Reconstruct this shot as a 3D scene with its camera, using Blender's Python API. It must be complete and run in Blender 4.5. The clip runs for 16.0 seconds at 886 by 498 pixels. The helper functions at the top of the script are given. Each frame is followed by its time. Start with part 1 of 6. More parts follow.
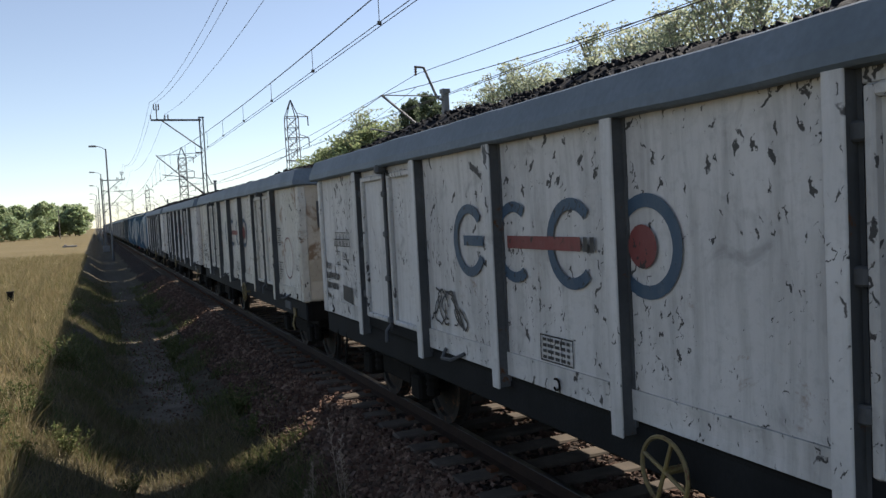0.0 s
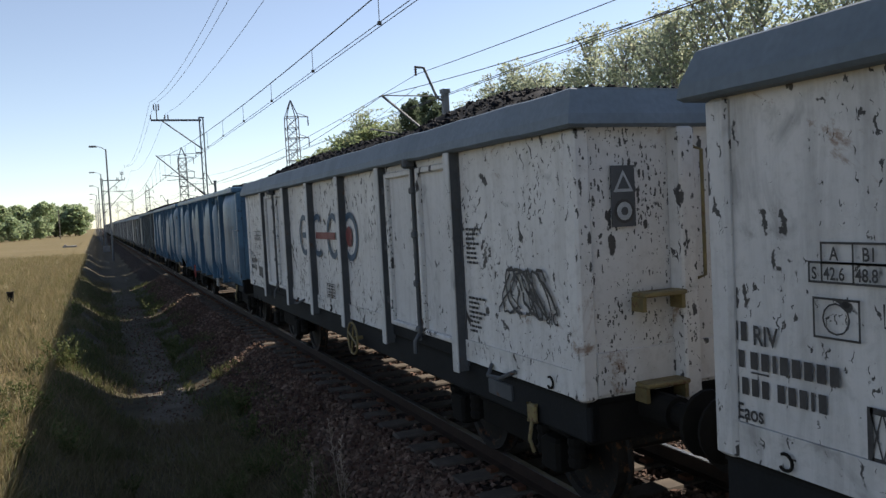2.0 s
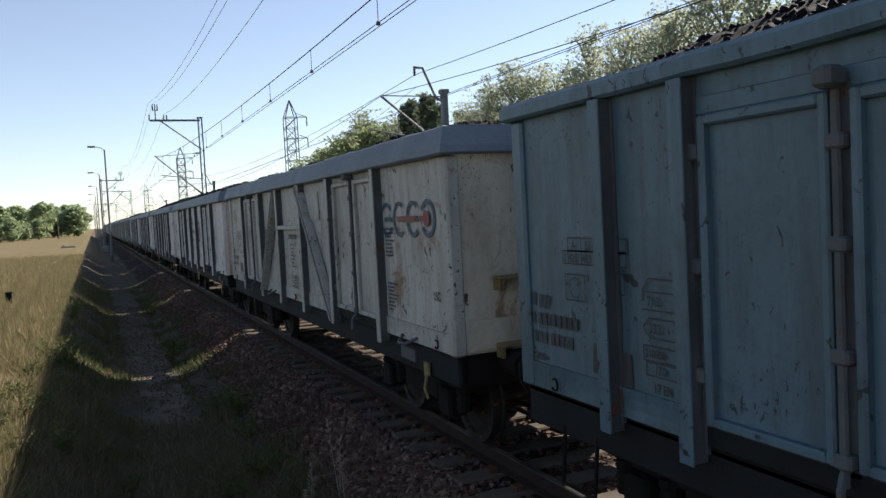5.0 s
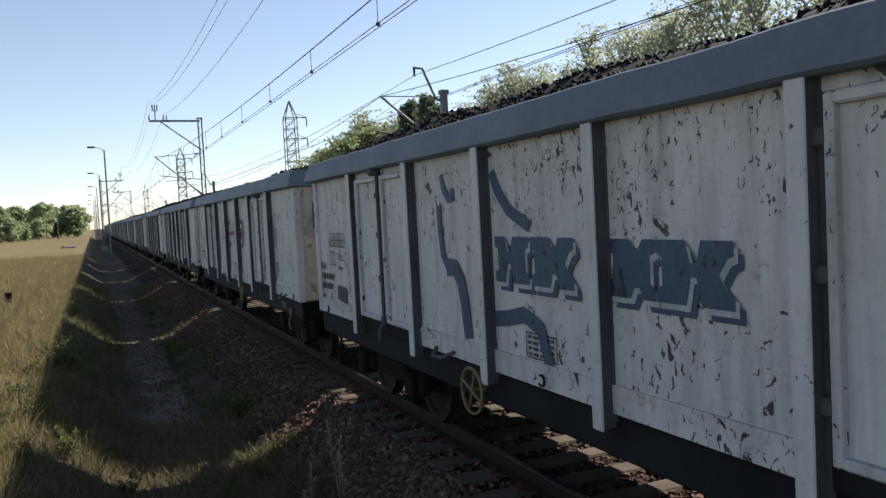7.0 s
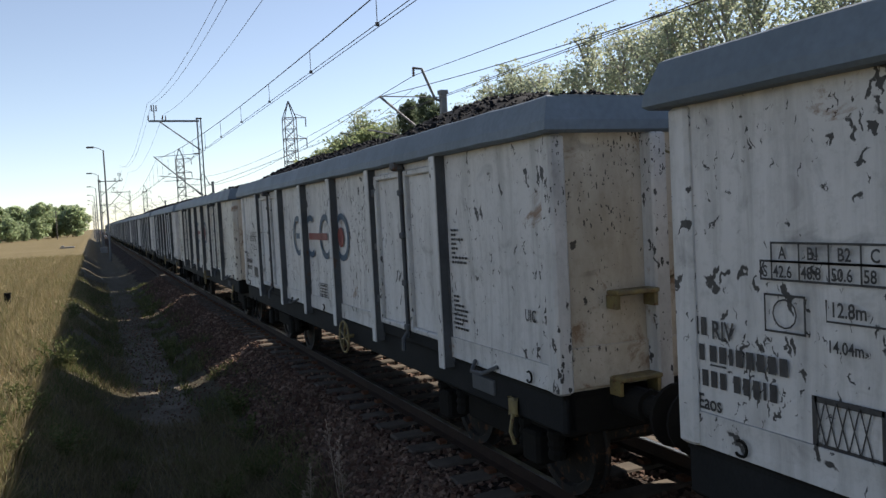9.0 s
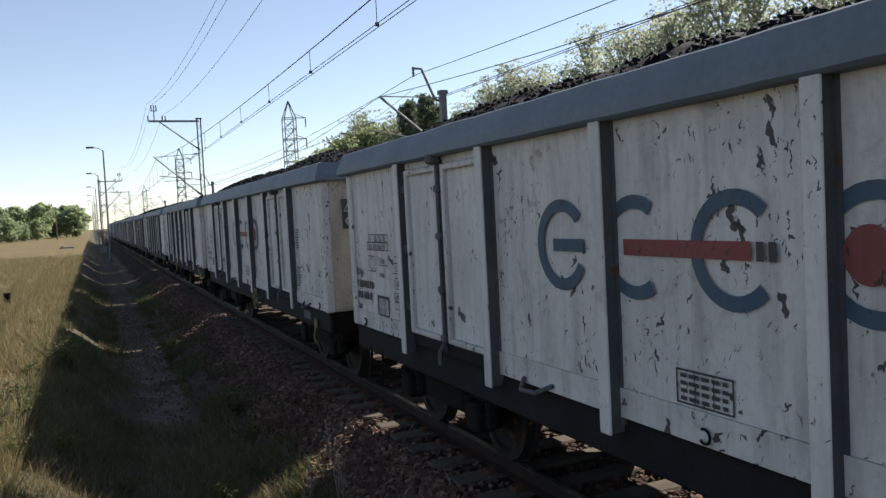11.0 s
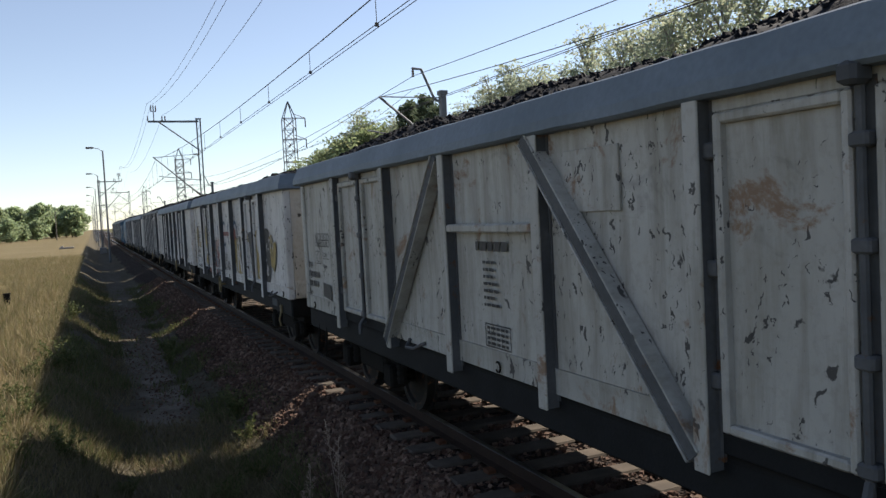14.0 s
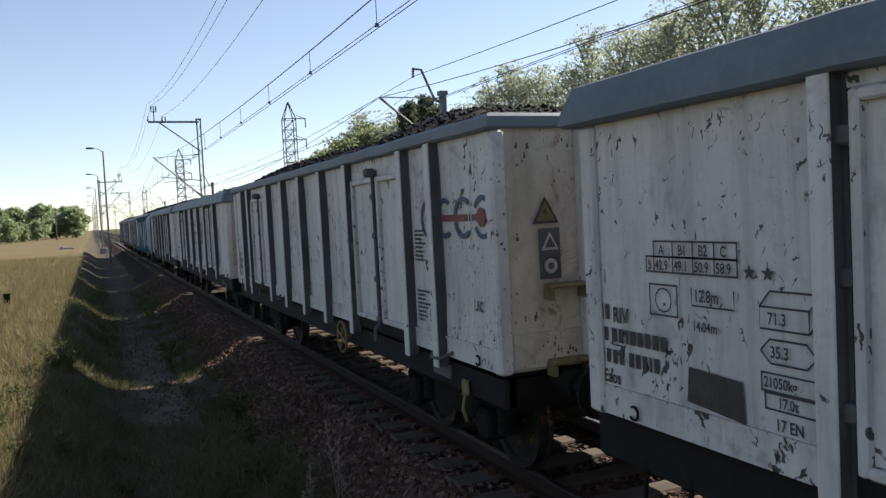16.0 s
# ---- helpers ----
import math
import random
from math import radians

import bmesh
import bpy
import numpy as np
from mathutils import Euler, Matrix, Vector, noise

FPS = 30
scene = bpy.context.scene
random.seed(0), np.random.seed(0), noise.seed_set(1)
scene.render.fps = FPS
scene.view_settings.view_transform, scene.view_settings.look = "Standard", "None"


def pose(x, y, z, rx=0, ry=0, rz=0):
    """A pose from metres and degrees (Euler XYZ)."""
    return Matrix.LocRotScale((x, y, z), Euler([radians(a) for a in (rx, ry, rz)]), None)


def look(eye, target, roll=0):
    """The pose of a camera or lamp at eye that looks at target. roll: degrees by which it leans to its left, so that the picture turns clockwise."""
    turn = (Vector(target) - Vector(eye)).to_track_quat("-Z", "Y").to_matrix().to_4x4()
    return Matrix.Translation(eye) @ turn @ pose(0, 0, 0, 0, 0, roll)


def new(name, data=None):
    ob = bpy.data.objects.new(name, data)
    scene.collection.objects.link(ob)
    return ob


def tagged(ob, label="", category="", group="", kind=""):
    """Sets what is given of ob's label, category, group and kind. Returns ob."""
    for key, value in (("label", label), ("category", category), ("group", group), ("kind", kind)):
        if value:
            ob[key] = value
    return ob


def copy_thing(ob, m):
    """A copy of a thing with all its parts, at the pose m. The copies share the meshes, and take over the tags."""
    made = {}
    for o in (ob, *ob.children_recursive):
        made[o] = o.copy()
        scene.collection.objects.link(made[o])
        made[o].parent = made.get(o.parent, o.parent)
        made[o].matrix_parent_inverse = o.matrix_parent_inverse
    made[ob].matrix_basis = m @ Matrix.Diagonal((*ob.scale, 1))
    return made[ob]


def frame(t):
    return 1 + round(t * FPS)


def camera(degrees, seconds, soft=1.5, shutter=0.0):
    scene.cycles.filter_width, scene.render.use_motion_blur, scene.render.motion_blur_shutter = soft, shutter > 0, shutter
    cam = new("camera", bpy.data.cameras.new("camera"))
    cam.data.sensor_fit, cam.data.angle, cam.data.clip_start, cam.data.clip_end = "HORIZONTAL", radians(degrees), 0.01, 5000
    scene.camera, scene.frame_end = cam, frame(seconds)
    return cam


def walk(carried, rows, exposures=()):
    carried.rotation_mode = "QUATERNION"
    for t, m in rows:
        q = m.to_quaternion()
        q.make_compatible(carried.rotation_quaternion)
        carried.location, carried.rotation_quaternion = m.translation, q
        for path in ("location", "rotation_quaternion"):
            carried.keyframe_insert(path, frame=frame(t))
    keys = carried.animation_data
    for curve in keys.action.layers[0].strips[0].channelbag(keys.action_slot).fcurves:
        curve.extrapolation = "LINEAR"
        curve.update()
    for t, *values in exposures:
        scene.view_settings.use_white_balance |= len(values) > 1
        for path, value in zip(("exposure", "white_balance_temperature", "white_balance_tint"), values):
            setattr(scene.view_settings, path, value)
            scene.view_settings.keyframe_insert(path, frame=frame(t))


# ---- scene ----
# Camera: hand-held beside the line, almost still.
YAW, PITCH, ROLL, EYE = -23.74, -2.85, 3.0, 2.525
cam = camera(58.5, 16.0, soft=1.45)
SWAY = [(0, 0, 0), (3.0, 0, 0.02), (3.5, -0.045, 0.02), (4.2, -0.07, 0.025), (6.3, -0.1, 0.03), (7.5, -0.1, 0.08),
        (8.5, -0.14, 0.07), (11.5, -0.17, 0.08), (14.0, -0.19, 0.1), (15.5, -0.18, 0.14), (16.0, -0.18, 0.13)]
walk(cam, [(t, pose(0, 0, EYE, 90 + PITCH + dp, ROLL, YAW + dy)) for t, dy, dp in SWAY],
     exposures=[(0.0, 0.93, 6620, 13), (2.6, 0.93, 6620, 13), (3.3, 1.02, 6620, 13), (4.2, 1.02, 6620, 13), (5.6, 0.93, 6620, 13), (16.0, 0.93, 6620, 13)])

# Daylight: clear sky, sun over the far side of the line.
SUN_TO = Vector((1.0, 0.31, 0.80)).normalized()
world = bpy.data.worlds.new("world")
scene.world = world
world.use_nodes = True
wn = world.node_tree.nodes
sky = wn.new("ShaderNodeTexSky")
sky.sky_type, sky.sun_disc = "NISHITA", False
sky.sun_elevation = math.asin(SUN_TO.z)
sky.sun_rotation = math.atan2(SUN_TO.x, SUN_TO.y)
sky.air_density, sky.dust_density, sky.ozone_density = 1.0, 0.0, 2.4
sky.altitude = 900
wn["Background"].inputs["Strength"].default_value = 0.085
haze = wn.new("ShaderNodeHueSaturation")
haze.inputs["Saturation"].default_value = 0.8
world.node_tree.links.new(sky.outputs[0], haze.inputs["Color"])
world.node_tree.links.new(haze.outputs[0], wn["Background"].inputs[0])
sun = new("sun", bpy.data.lights.new("sun", "SUN"))
sun.data.energy, sun.data.angle, sun.data.color = 5.0, radians(0.53), (1.0, 0.93, 0.82)
sun.matrix_world = look(SUN_TO * 50, (0, 0, 0))

# ---- materials ----
def material(name):
    m = bpy.data.materials.new(name)
    m.use_nodes = True
    nt = m.node_tree
    return m, nt, nt.nodes["Principled BSDF"]


def node(nt, kind, **inputs):
    n = nt.nodes.new("ShaderNode" + kind)
    for k, v in inputs.items():
        k = k.replace("_", " ")
        if hasattr(v, "is_output"):
            nt.links.new(v, n.inputs[k])
        else:
            n.inputs[k].default_value = v
    return n


def coords(nt, stretch=(1, 1, 1), shift=True):
    """Object coordinates in metres, shifted from object to object."""
    tc = node(nt, "TexCoord")
    mp = node(nt, "Mapping", Vector=tc.outputs["Object"], Scale=stretch)
    if shift:
        info = node(nt, "ObjectInfo")
        off = nt.nodes.new("ShaderNodeVectorMath")
        off.operation = "SCALE"
        off.inputs[0].default_value = (37.0, 53.0, 71.0)
        nt.links.new(info.outputs["Random"], off.inputs["Scale"])
        nt.links.new(off.outputs[0], mp.inputs["Location"])
    return mp.outputs[0]


def noise_out(nt, vec, scale, detail=4.0, rough=0.55, warp=0.0):
    n = node(nt, "TexNoise", Vector=vec, Scale=scale, Detail=detail, Roughness=rough, Distortion=warp)
    return n.outputs["Fac"]


def ramp(nt, fac, lo, hi, a=0.0, b=1.0):
    n = node(nt, "MapRange", Value=fac)
    n.inputs["From Min"].default_value, n.inputs["From Max"].default_value = lo, hi
    n.inputs["To Min"].default_value, n.inputs["To Max"].default_value = a, b
    return n.outputs[0]


def mix(nt, fac, a, b):
    n = nt.nodes.new("ShaderNodeMix")
    n.data_type = "RGBA"
    for sock, v in ((n.inputs[0], fac), (n.inputs[6], a), (n.inputs[7], b)):
        if hasattr(v, "is_output"):
            nt.links.new(v, sock)
        elif isinstance(v, tuple):
            sock.default_value = (*v, 1.0)
        else:
            sock.default_value = v
    return n.outputs[2]


def times(nt, a, b):
    n = nt.nodes.new("ShaderNodeMath")
    n.operation = "MULTIPLY"
    for sock, v in ((n.inputs[0], a), (n.inputs[1], b)):
        if hasattr(v, "is_output"):
            nt.links.new(v, sock)
        else:
            sock.default_value = v
    return n.outputs[0]


def bump(nt, bsdf, height, strength=0.3, distance=0.01):
    b = node(nt, "Bump", Height=height, Strength=strength, Distance=distance)
    nt.links.new(b.outputs[0], bsdf.inputs["Normal"])


def plain(name, c1, c2, scale=6.0, rough=0.8, metal=0.0, fine=60.0, rust=0.0, grain=0.25):
    """Two tones at a large scale, a fine grain, and some rust if asked."""
    m, nt, bsdf = material(name)
    v = coords(nt)
    col = mix(nt, ramp(nt, noise_out(nt, v, scale), 0.35, 0.65), c1, c2)
    f = noise_out(nt, v, fine, 3.0)
    col = mix(nt, ramp(nt, f, 0.3, 0.75, 0.0, 0.5), col, tuple(x * 0.55 for x in c1))
    if rust:
        col = mix(nt, ramp(nt, noise_out(nt, v, scale * 2.2, 8.0, 0.7), 0.62 - rust * 0.2, 0.68 - rust * 0.2), col, (0.1, 0.045, 0.02))
    nt.links.new(col, bsdf.inputs["Base Color"])
    bsdf.inputs["Roughness"].default_value, bsdf.inputs["Metallic"].default_value = rough, metal
    bsdf.inputs["Specular IOR Level"].default_value = 0.15 if rough >= 0.7 else 0.4
    bump(nt, bsdf, f, grain)
    return m


def wagon_paint(name, c1, c2, chip, dirt, chips=0.5, rust=0.5, streaks=0.5, rough=0.55):
    """Worn wagon enamel: dirt in vertical streaks, dark scuffs, rust."""
    m, nt, bsdf = material(name)
    v = coords(nt)
    tall = coords(nt, (1.0, 3.0, 0.35))
    col = mix(nt, ramp(nt, noise_out(nt, v, 0.9, 6.0, 0.6), 0.35, 0.68), c1, c2)
    col = mix(nt, times(nt, ramp(nt, noise_out(nt, tall, 2.2, 7.0, 0.65, 0.3), 0.45, 0.8), streaks), col, dirt)
    col = mix(nt, times(nt, ramp(nt, noise_out(nt, v, 14.0, 5.0, 0.7), 0.5, 0.85), 0.45), col, dirt)
    # dark scuffs: slanting dashes in sparse patches
    for angle, sc, lim in ((14.0, 5.6, 0.15), (-38.0, 7.4, 0.14), (5.0, 11.0, 0.15), (60.0, 3.4, 0.1), (-15.0, 19.0, 0.17)):
        rot = node(nt, "Mapping", Vector=v, Rotation=(radians(angle), 0, 0))
        wob = node(nt, "TexNoise", Vector=v, Scale=16.0, Detail=5.0)
        add = nt.nodes.new("ShaderNodeVectorMath")
        add.operation = "MULTIPLY_ADD"
        nt.links.new(wob.outputs["Color"], add.inputs[0])
        add.inputs[1].default_value = (0.0, 0.14, 0.14)
        nt.links.new(rot.outputs[0], add.inputs[2])
        sq = node(nt, "Mapping", Vector=add.outputs[0], Scale=(2.6, 3.1, 0.78))
        vo = node(nt, "TexVoronoi", Vector=sq.outputs[0], Scale=sc / 1.6)
        wear = ramp(nt, noise_out(nt, v, 1.3 + angle * 0.008, 5.0, 0.6), 0.3, 0.75, 0.42 - chips * 0.16, -0.2 - chips * 0.08)
        far = nt.nodes.new("ShaderNodeMath")
        nt.links.new(vo.outputs["Distance"], far.inputs[0])
        nt.links.new(wear, far.inputs[1])
        spot = ramp(nt, far.outputs[0], lim - 0.03, lim + 0.015, 0.93, 0.0)
        col = mix(nt, spot, col, chip)
    smudge = ramp(nt, noise_out(nt, v, 2.6, 4.0, 0.6, 0.8), 0.6, 0.8)
    col = mix(nt, times(nt, smudge, 0.55), col, chip)
    if rust:
        rs = ramp(nt, noise_out(nt, v, 1.7, 9.0, 0.72, 0.6), 0.66 - rust * 0.09, 0.73 - rust * 0.09)
        col = mix(nt, times(nt, rs, 0.8), col, (0.16, 0.085, 0.04))
    nt.links.new(col, bsdf.inputs["Base Color"])
    bsdf.inputs["Roughness"].default_value = rough
    bsdf.inputs["Specular IOR Level"].default_value = 0.3
    bump(nt, bsdf, noise_out(nt, v, 5.0, 6.0, 0.6), 0.35, 0.02)
    return m


WHITE = wagon_paint("white_wagon_paint", (0.51, 0.505, 0.495), (0.425, 0.425, 0.42), (0.016, 0.016, 0.017), (0.2, 0.195, 0.185), 0.55, 0.35, 0.8)
DOOR_WHITE = wagon_paint("cleaner_door_paint", (0.53, 0.53, 0.525), (0.45, 0.45, 0.445), (0.03, 0.03, 0.032), (0.24, 0.235, 0.225), 0.0, 0.1, 0.7)
SCRATCHED = wagon_paint("scratched_white_paint", (0.57, 0.565, 0.55), (0.49, 0.485, 0.475), (0.014, 0.014, 0.015), (0.22, 0.21, 0.19), 1.0, 0.5)
STAINED = wagon_paint("stained_white_paint", (0.53, 0.52, 0.485), (0.45, 0.435, 0.39), (0.03, 0.03, 0.032), (0.2, 0.17, 0.11), 0.5, 0.9)
END_WHITE = wagon_paint("end_wall_paint", (0.5, 0.455, 0.385), (0.42, 0.385, 0.325), (0.03, 0.027, 0.024), (0.19, 0.155, 0.105), -0.15, 0.95, 0.8)
DINGY = wagon_paint("dingy_white_paint", (0.36, 0.36, 0.34), (0.29, 0.29, 0.27), (0.03, 0.03, 0.032), (0.14, 0.13, 0.1), 0.5, 0.9, 0.9)
BLUE = wagon_paint("blue_wagon_paint", (0.054, 0.132, 0.218), (0.044, 0.1, 0.16), (0.012, 0.016, 0.022), (0.018, 0.034, 0.056), 0.12, 0.2, 0.75, 0.38)
TEAL = wagon_paint("blue_green_wagon_paint", (0.08, 0.135, 0.17), (0.062, 0.108, 0.135), (0.014, 0.016, 0.02), (0.026, 0.034, 0.042), 0.15, 0.25, 0.7, 0.42)
CAP = plain("blue_grey_rim_paint", (0.135, 0.168, 0.2), (0.1, 0.128, 0.152), 1.6, 0.6, 0.0, 22.0, 0.0, 0.12)
GREY = plain("dusty_grey_steel", (0.1, 0.105, 0.11), (0.06, 0.065, 0.07), 2.0, 0.7, 0.0, 30.0, 0.06)
SILL = plain("dark_grey_sill_paint", (0.014, 0.0155, 0.017), (0.009, 0.01, 0.011), 2.5, 0.75, 0.0, 40.0)
UNDER = plain("sooty_brown_steel", (0.012, 0.011, 0.0095), (0.007, 0.0065, 0.006), 4.0, 0.9, 0.0, 40.0)
WHEEL = plain("worn_wheel_steel", (0.016, 0.014, 0.012), (0.011, 0.0095, 0.0085), 5.0, 0.6, 0.3, 40.0, 0.3)
COAL = plain("black_coal", (0.0055, 0.007, 0.0105), (0.003, 0.0038, 0.0055), 8.0, 0.85, 0.0, 50.0, 0.0, 0.5)
YELLOW = plain("worn_yellow_paint", (0.2, 0.155, 0.06), (0.12, 0.098, 0.05), 9.0, 0.6, 0.0, 60.0, 0.3)
RUSTY = plain("rusty_steel", (0.14, 0.065, 0.035), (0.09, 0.045, 0.03), 9.0, 0.85, 0.2, 60.0)
RED = plain("dull_red_paint", (0.3, 0.035, 0.03), (0.22, 0.03, 0.03), 9.0, 0.6)
INK = plain("black_lettering_paint", (0.03, 0.03, 0.032), (0.05, 0.05, 0.05), 9.0, 0.6)
CHALK = plain("white_lettering_paint", (0.42, 0.44, 0.45), (0.26, 0.29, 0.31), 9.0, 0.6)
LOGO_BLUE = wagon_paint("faded_blue_emblem_paint", (0.03, 0.062, 0.105), (0.045, 0.08, 0.12), (0.02, 0.02, 0.022), (0.1, 0.12, 0.14), 0.6, 0.0, 0.35)
LOGO_RED = wagon_paint("faded_red_emblem_paint", (0.18, 0.042, 0.04), (0.135, 0.038, 0.038), (0.03, 0.025, 0.025), (0.2, 0.1, 0.09), 0.6, 0.0, 0.35)
SPRAY_DARK = wagon_paint("dark_red_spray_paint", (0.085, 0.02, 0.018), (0.045, 0.015, 0.015), (0.02, 0.02, 0.02), (0.05, 0.03, 0.03), 0.8, 0.0, 0.6)
OCHRE = wagon_paint("ochre_spray_paint", (0.34, 0.24, 0.05), (0.22, 0.17, 0.06), (0.03, 0.03, 0.03), (0.12, 0.1, 0.09), 0.8, 0.0, 0.6)
SPRAY_RED = wagon_paint("red_spray_paint", (0.2, 0.045, 0.04), (0.12, 0.035, 0.035), (0.03, 0.03, 0.03), (0.12, 0.1, 0.09), 0.8, 0.0, 0.6)
SPRAY_BLUE = wagon_paint("blue_spray_paint", (0.06, 0.14, 0.2), (0.05, 0.1, 0.15), (0.03, 0.03, 0.03), (0.12, 0.1, 0.09), 0.8, 0.0, 0.6)
SPRAY_PINK = wagon_paint("pink_spray_paint", (0.36, 0.22, 0.2), (0.3, 0.2, 0.18), (0.03, 0.03, 0.03), (0.12, 0.1, 0.09), 0.8, 0.0, 0.6)
PLATE = plain("dusty_pale_plate", (0.34, 0.33, 0.31), (0.2, 0.19, 0.18), 8.0, 0.7, 0.0, 40.0, 0.2)
STEEL = plain("galvanised_mast_steel", (0.17, 0.18, 0.19), (0.12, 0.13, 0.14), 3.0, 0.6, 0.3, 30.0, 0.1)
WIRE = plain("dark_copper_wire", (0.1, 0.085, 0.07), (0.07, 0.065, 0.06), 3.0, 0.5, 0.5)
PORCELAIN = plain("brown_porcelain", (0.09, 0.05, 0.035), (0.07, 0.04, 0.03), 9.0, 0.25)
RAIL = plain("rusty_rail_steel", (0.045, 0.028, 0.02), (0.03, 0.02, 0.016), 6.0, 0.7, 0.3, 40.0)
RAILHEAD = plain("polished_rail_head", (0.4, 0.39, 0.38), (0.3, 0.29, 0.28), 3.0, 0.3, 1.0, 40.0)
SLEEPER = plain("weathered_concrete_sleeper", (0.125, 0.102, 0.08), (0.08, 0.067, 0.054), 4.0, 0.9, 0.0, 40.0)
CONCRETE = plain("grey_concrete", (0.3, 0.29, 0.27), (0.22, 0.21, 0.2), 4.0, 0.9, 0.0, 40.0)
BARK = plain("birch_bark", (0.42, 0.41, 0.38), (0.12, 0.11, 0.1), 5.0, 0.9, 0.0, 20.0)
PINE_BARK = plain("pine_bark", (0.13, 0.08, 0.05), (0.08, 0.055, 0.04), 6.0, 0.9, 0.0, 20.0)
COAL.node_tree.nodes["Principled BSDF"].inputs["Specular IOR Level"].default_value = 0.12
TIMBER = plain("grey_pole_timber", (0.16, 0.14, 0.12), (0.11, 0.1, 0.085), 6.0, 0.9, 0.0, 30.0)


def island_mat(name, cols, rough=0.8, glow_through=0.0, dark=0.6):
    """Each small piece takes its own tone between the given colours."""
    m, nt, bsdf = material(name)
    geo = node(nt, "NewGeometry")
    r = geo.outputs["Random Per Island"]
    cr = node(nt, "ValToRGB", Fac=r)
    el = cr.color_ramp.elements
    el[0].color, el[1].color = (*cols[0], 1), (*cols[-1], 1)
    for i, c in enumerate(cols[1:-1]):
        e = el.new((i + 1) / (len(cols) - 1))
        e.color = (*c, 1)
    v = coords(nt)
    col = mix(nt, ramp(nt, noise_out(nt, v, 0.8, 3.0), 0.35, 0.7, 0.0, 0.5), cr.outputs[0], tuple(x * dark for x in cols[0]))
    nt.links.new(col, bsdf.inputs["Base Color"])
    bsdf.inputs["Roughness"].default_value = rough
    bsdf.inputs["Specular IOR Level"].default_value = 0.15 if rough >= 0.6 else 0.5
    if glow_through:
        tr = node(nt, "BsdfTranslucent", Color=col)
        mx = node(nt, "MixShader", Fac=glow_through)
        nt.links.new(bsdf.outputs[0], mx.inputs[1])
        nt.links.new(tr.outputs[0], mx.inputs[2])
        nt.links.new(mx.outputs[0], nt.nodes["Material Output"].inputs[0])
    return m


LEAF = island_mat("birch_leaves", [(0.255, 0.305, 0.215), (0.305, 0.35, 0.25), (0.41, 0.41, 0.28), (0.275, 0.325, 0.23)], 0.55, 0.7, 0.95)
LEAF_DARK = island_mat("oak_leaves", [(0.29, 0.37, 0.21), (0.33, 0.4, 0.23), (0.39, 0.41, 0.25)], 0.6, 0.65, 0.95)
NEEDLES = island_mat("pine_needles", [(0.1, 0.135, 0.085), (0.13, 0.165, 0.1), (0.16, 0.19, 0.115)], 0.65, 0.5)
ALDER_LEAF = island_mat("alder_leaves", [(0.17, 0.22, 0.11), (0.21, 0.255, 0.13), (0.29, 0.29, 0.15)], 0.6, 0.65, 0.95)
GRASS = island_mat("dry_grass", [(0.27, 0.21, 0.115), (0.165, 0.15, 0.065), (0.1, 0.118, 0.042), (0.34, 0.285, 0.175), (0.21, 0.16, 0.085)], 0.8, 0.35, 0.8)
WEED = island_mat("ditch_weeds", [(0.085, 0.11, 0.042), (0.12, 0.14, 0.052), (0.2, 0.18, 0.085)], 0.8, 0.3)
TURF = island_mat("dead_ditch_grass", [(0.25, 0.2, 0.12), (0.18, 0.155, 0.08), (0.12, 0.125, 0.055), (0.32, 0.26, 0.165)], 0.85, 0.3)
DRY = island_mat("dry_seed_heads", [(0.4, 0.31, 0.24), (0.5, 0.4, 0.32), (0.3, 0.24, 0.18)], 0.9, 0.3)
STONES = island_mat("ballast_stone", [(0.075, 0.042, 0.03), (0.13, 0.074, 0.053), (0.085, 0.062, 0.048), (0.27, 0.18, 0.13), (0.045, 0.033, 0.026)], 0.85)


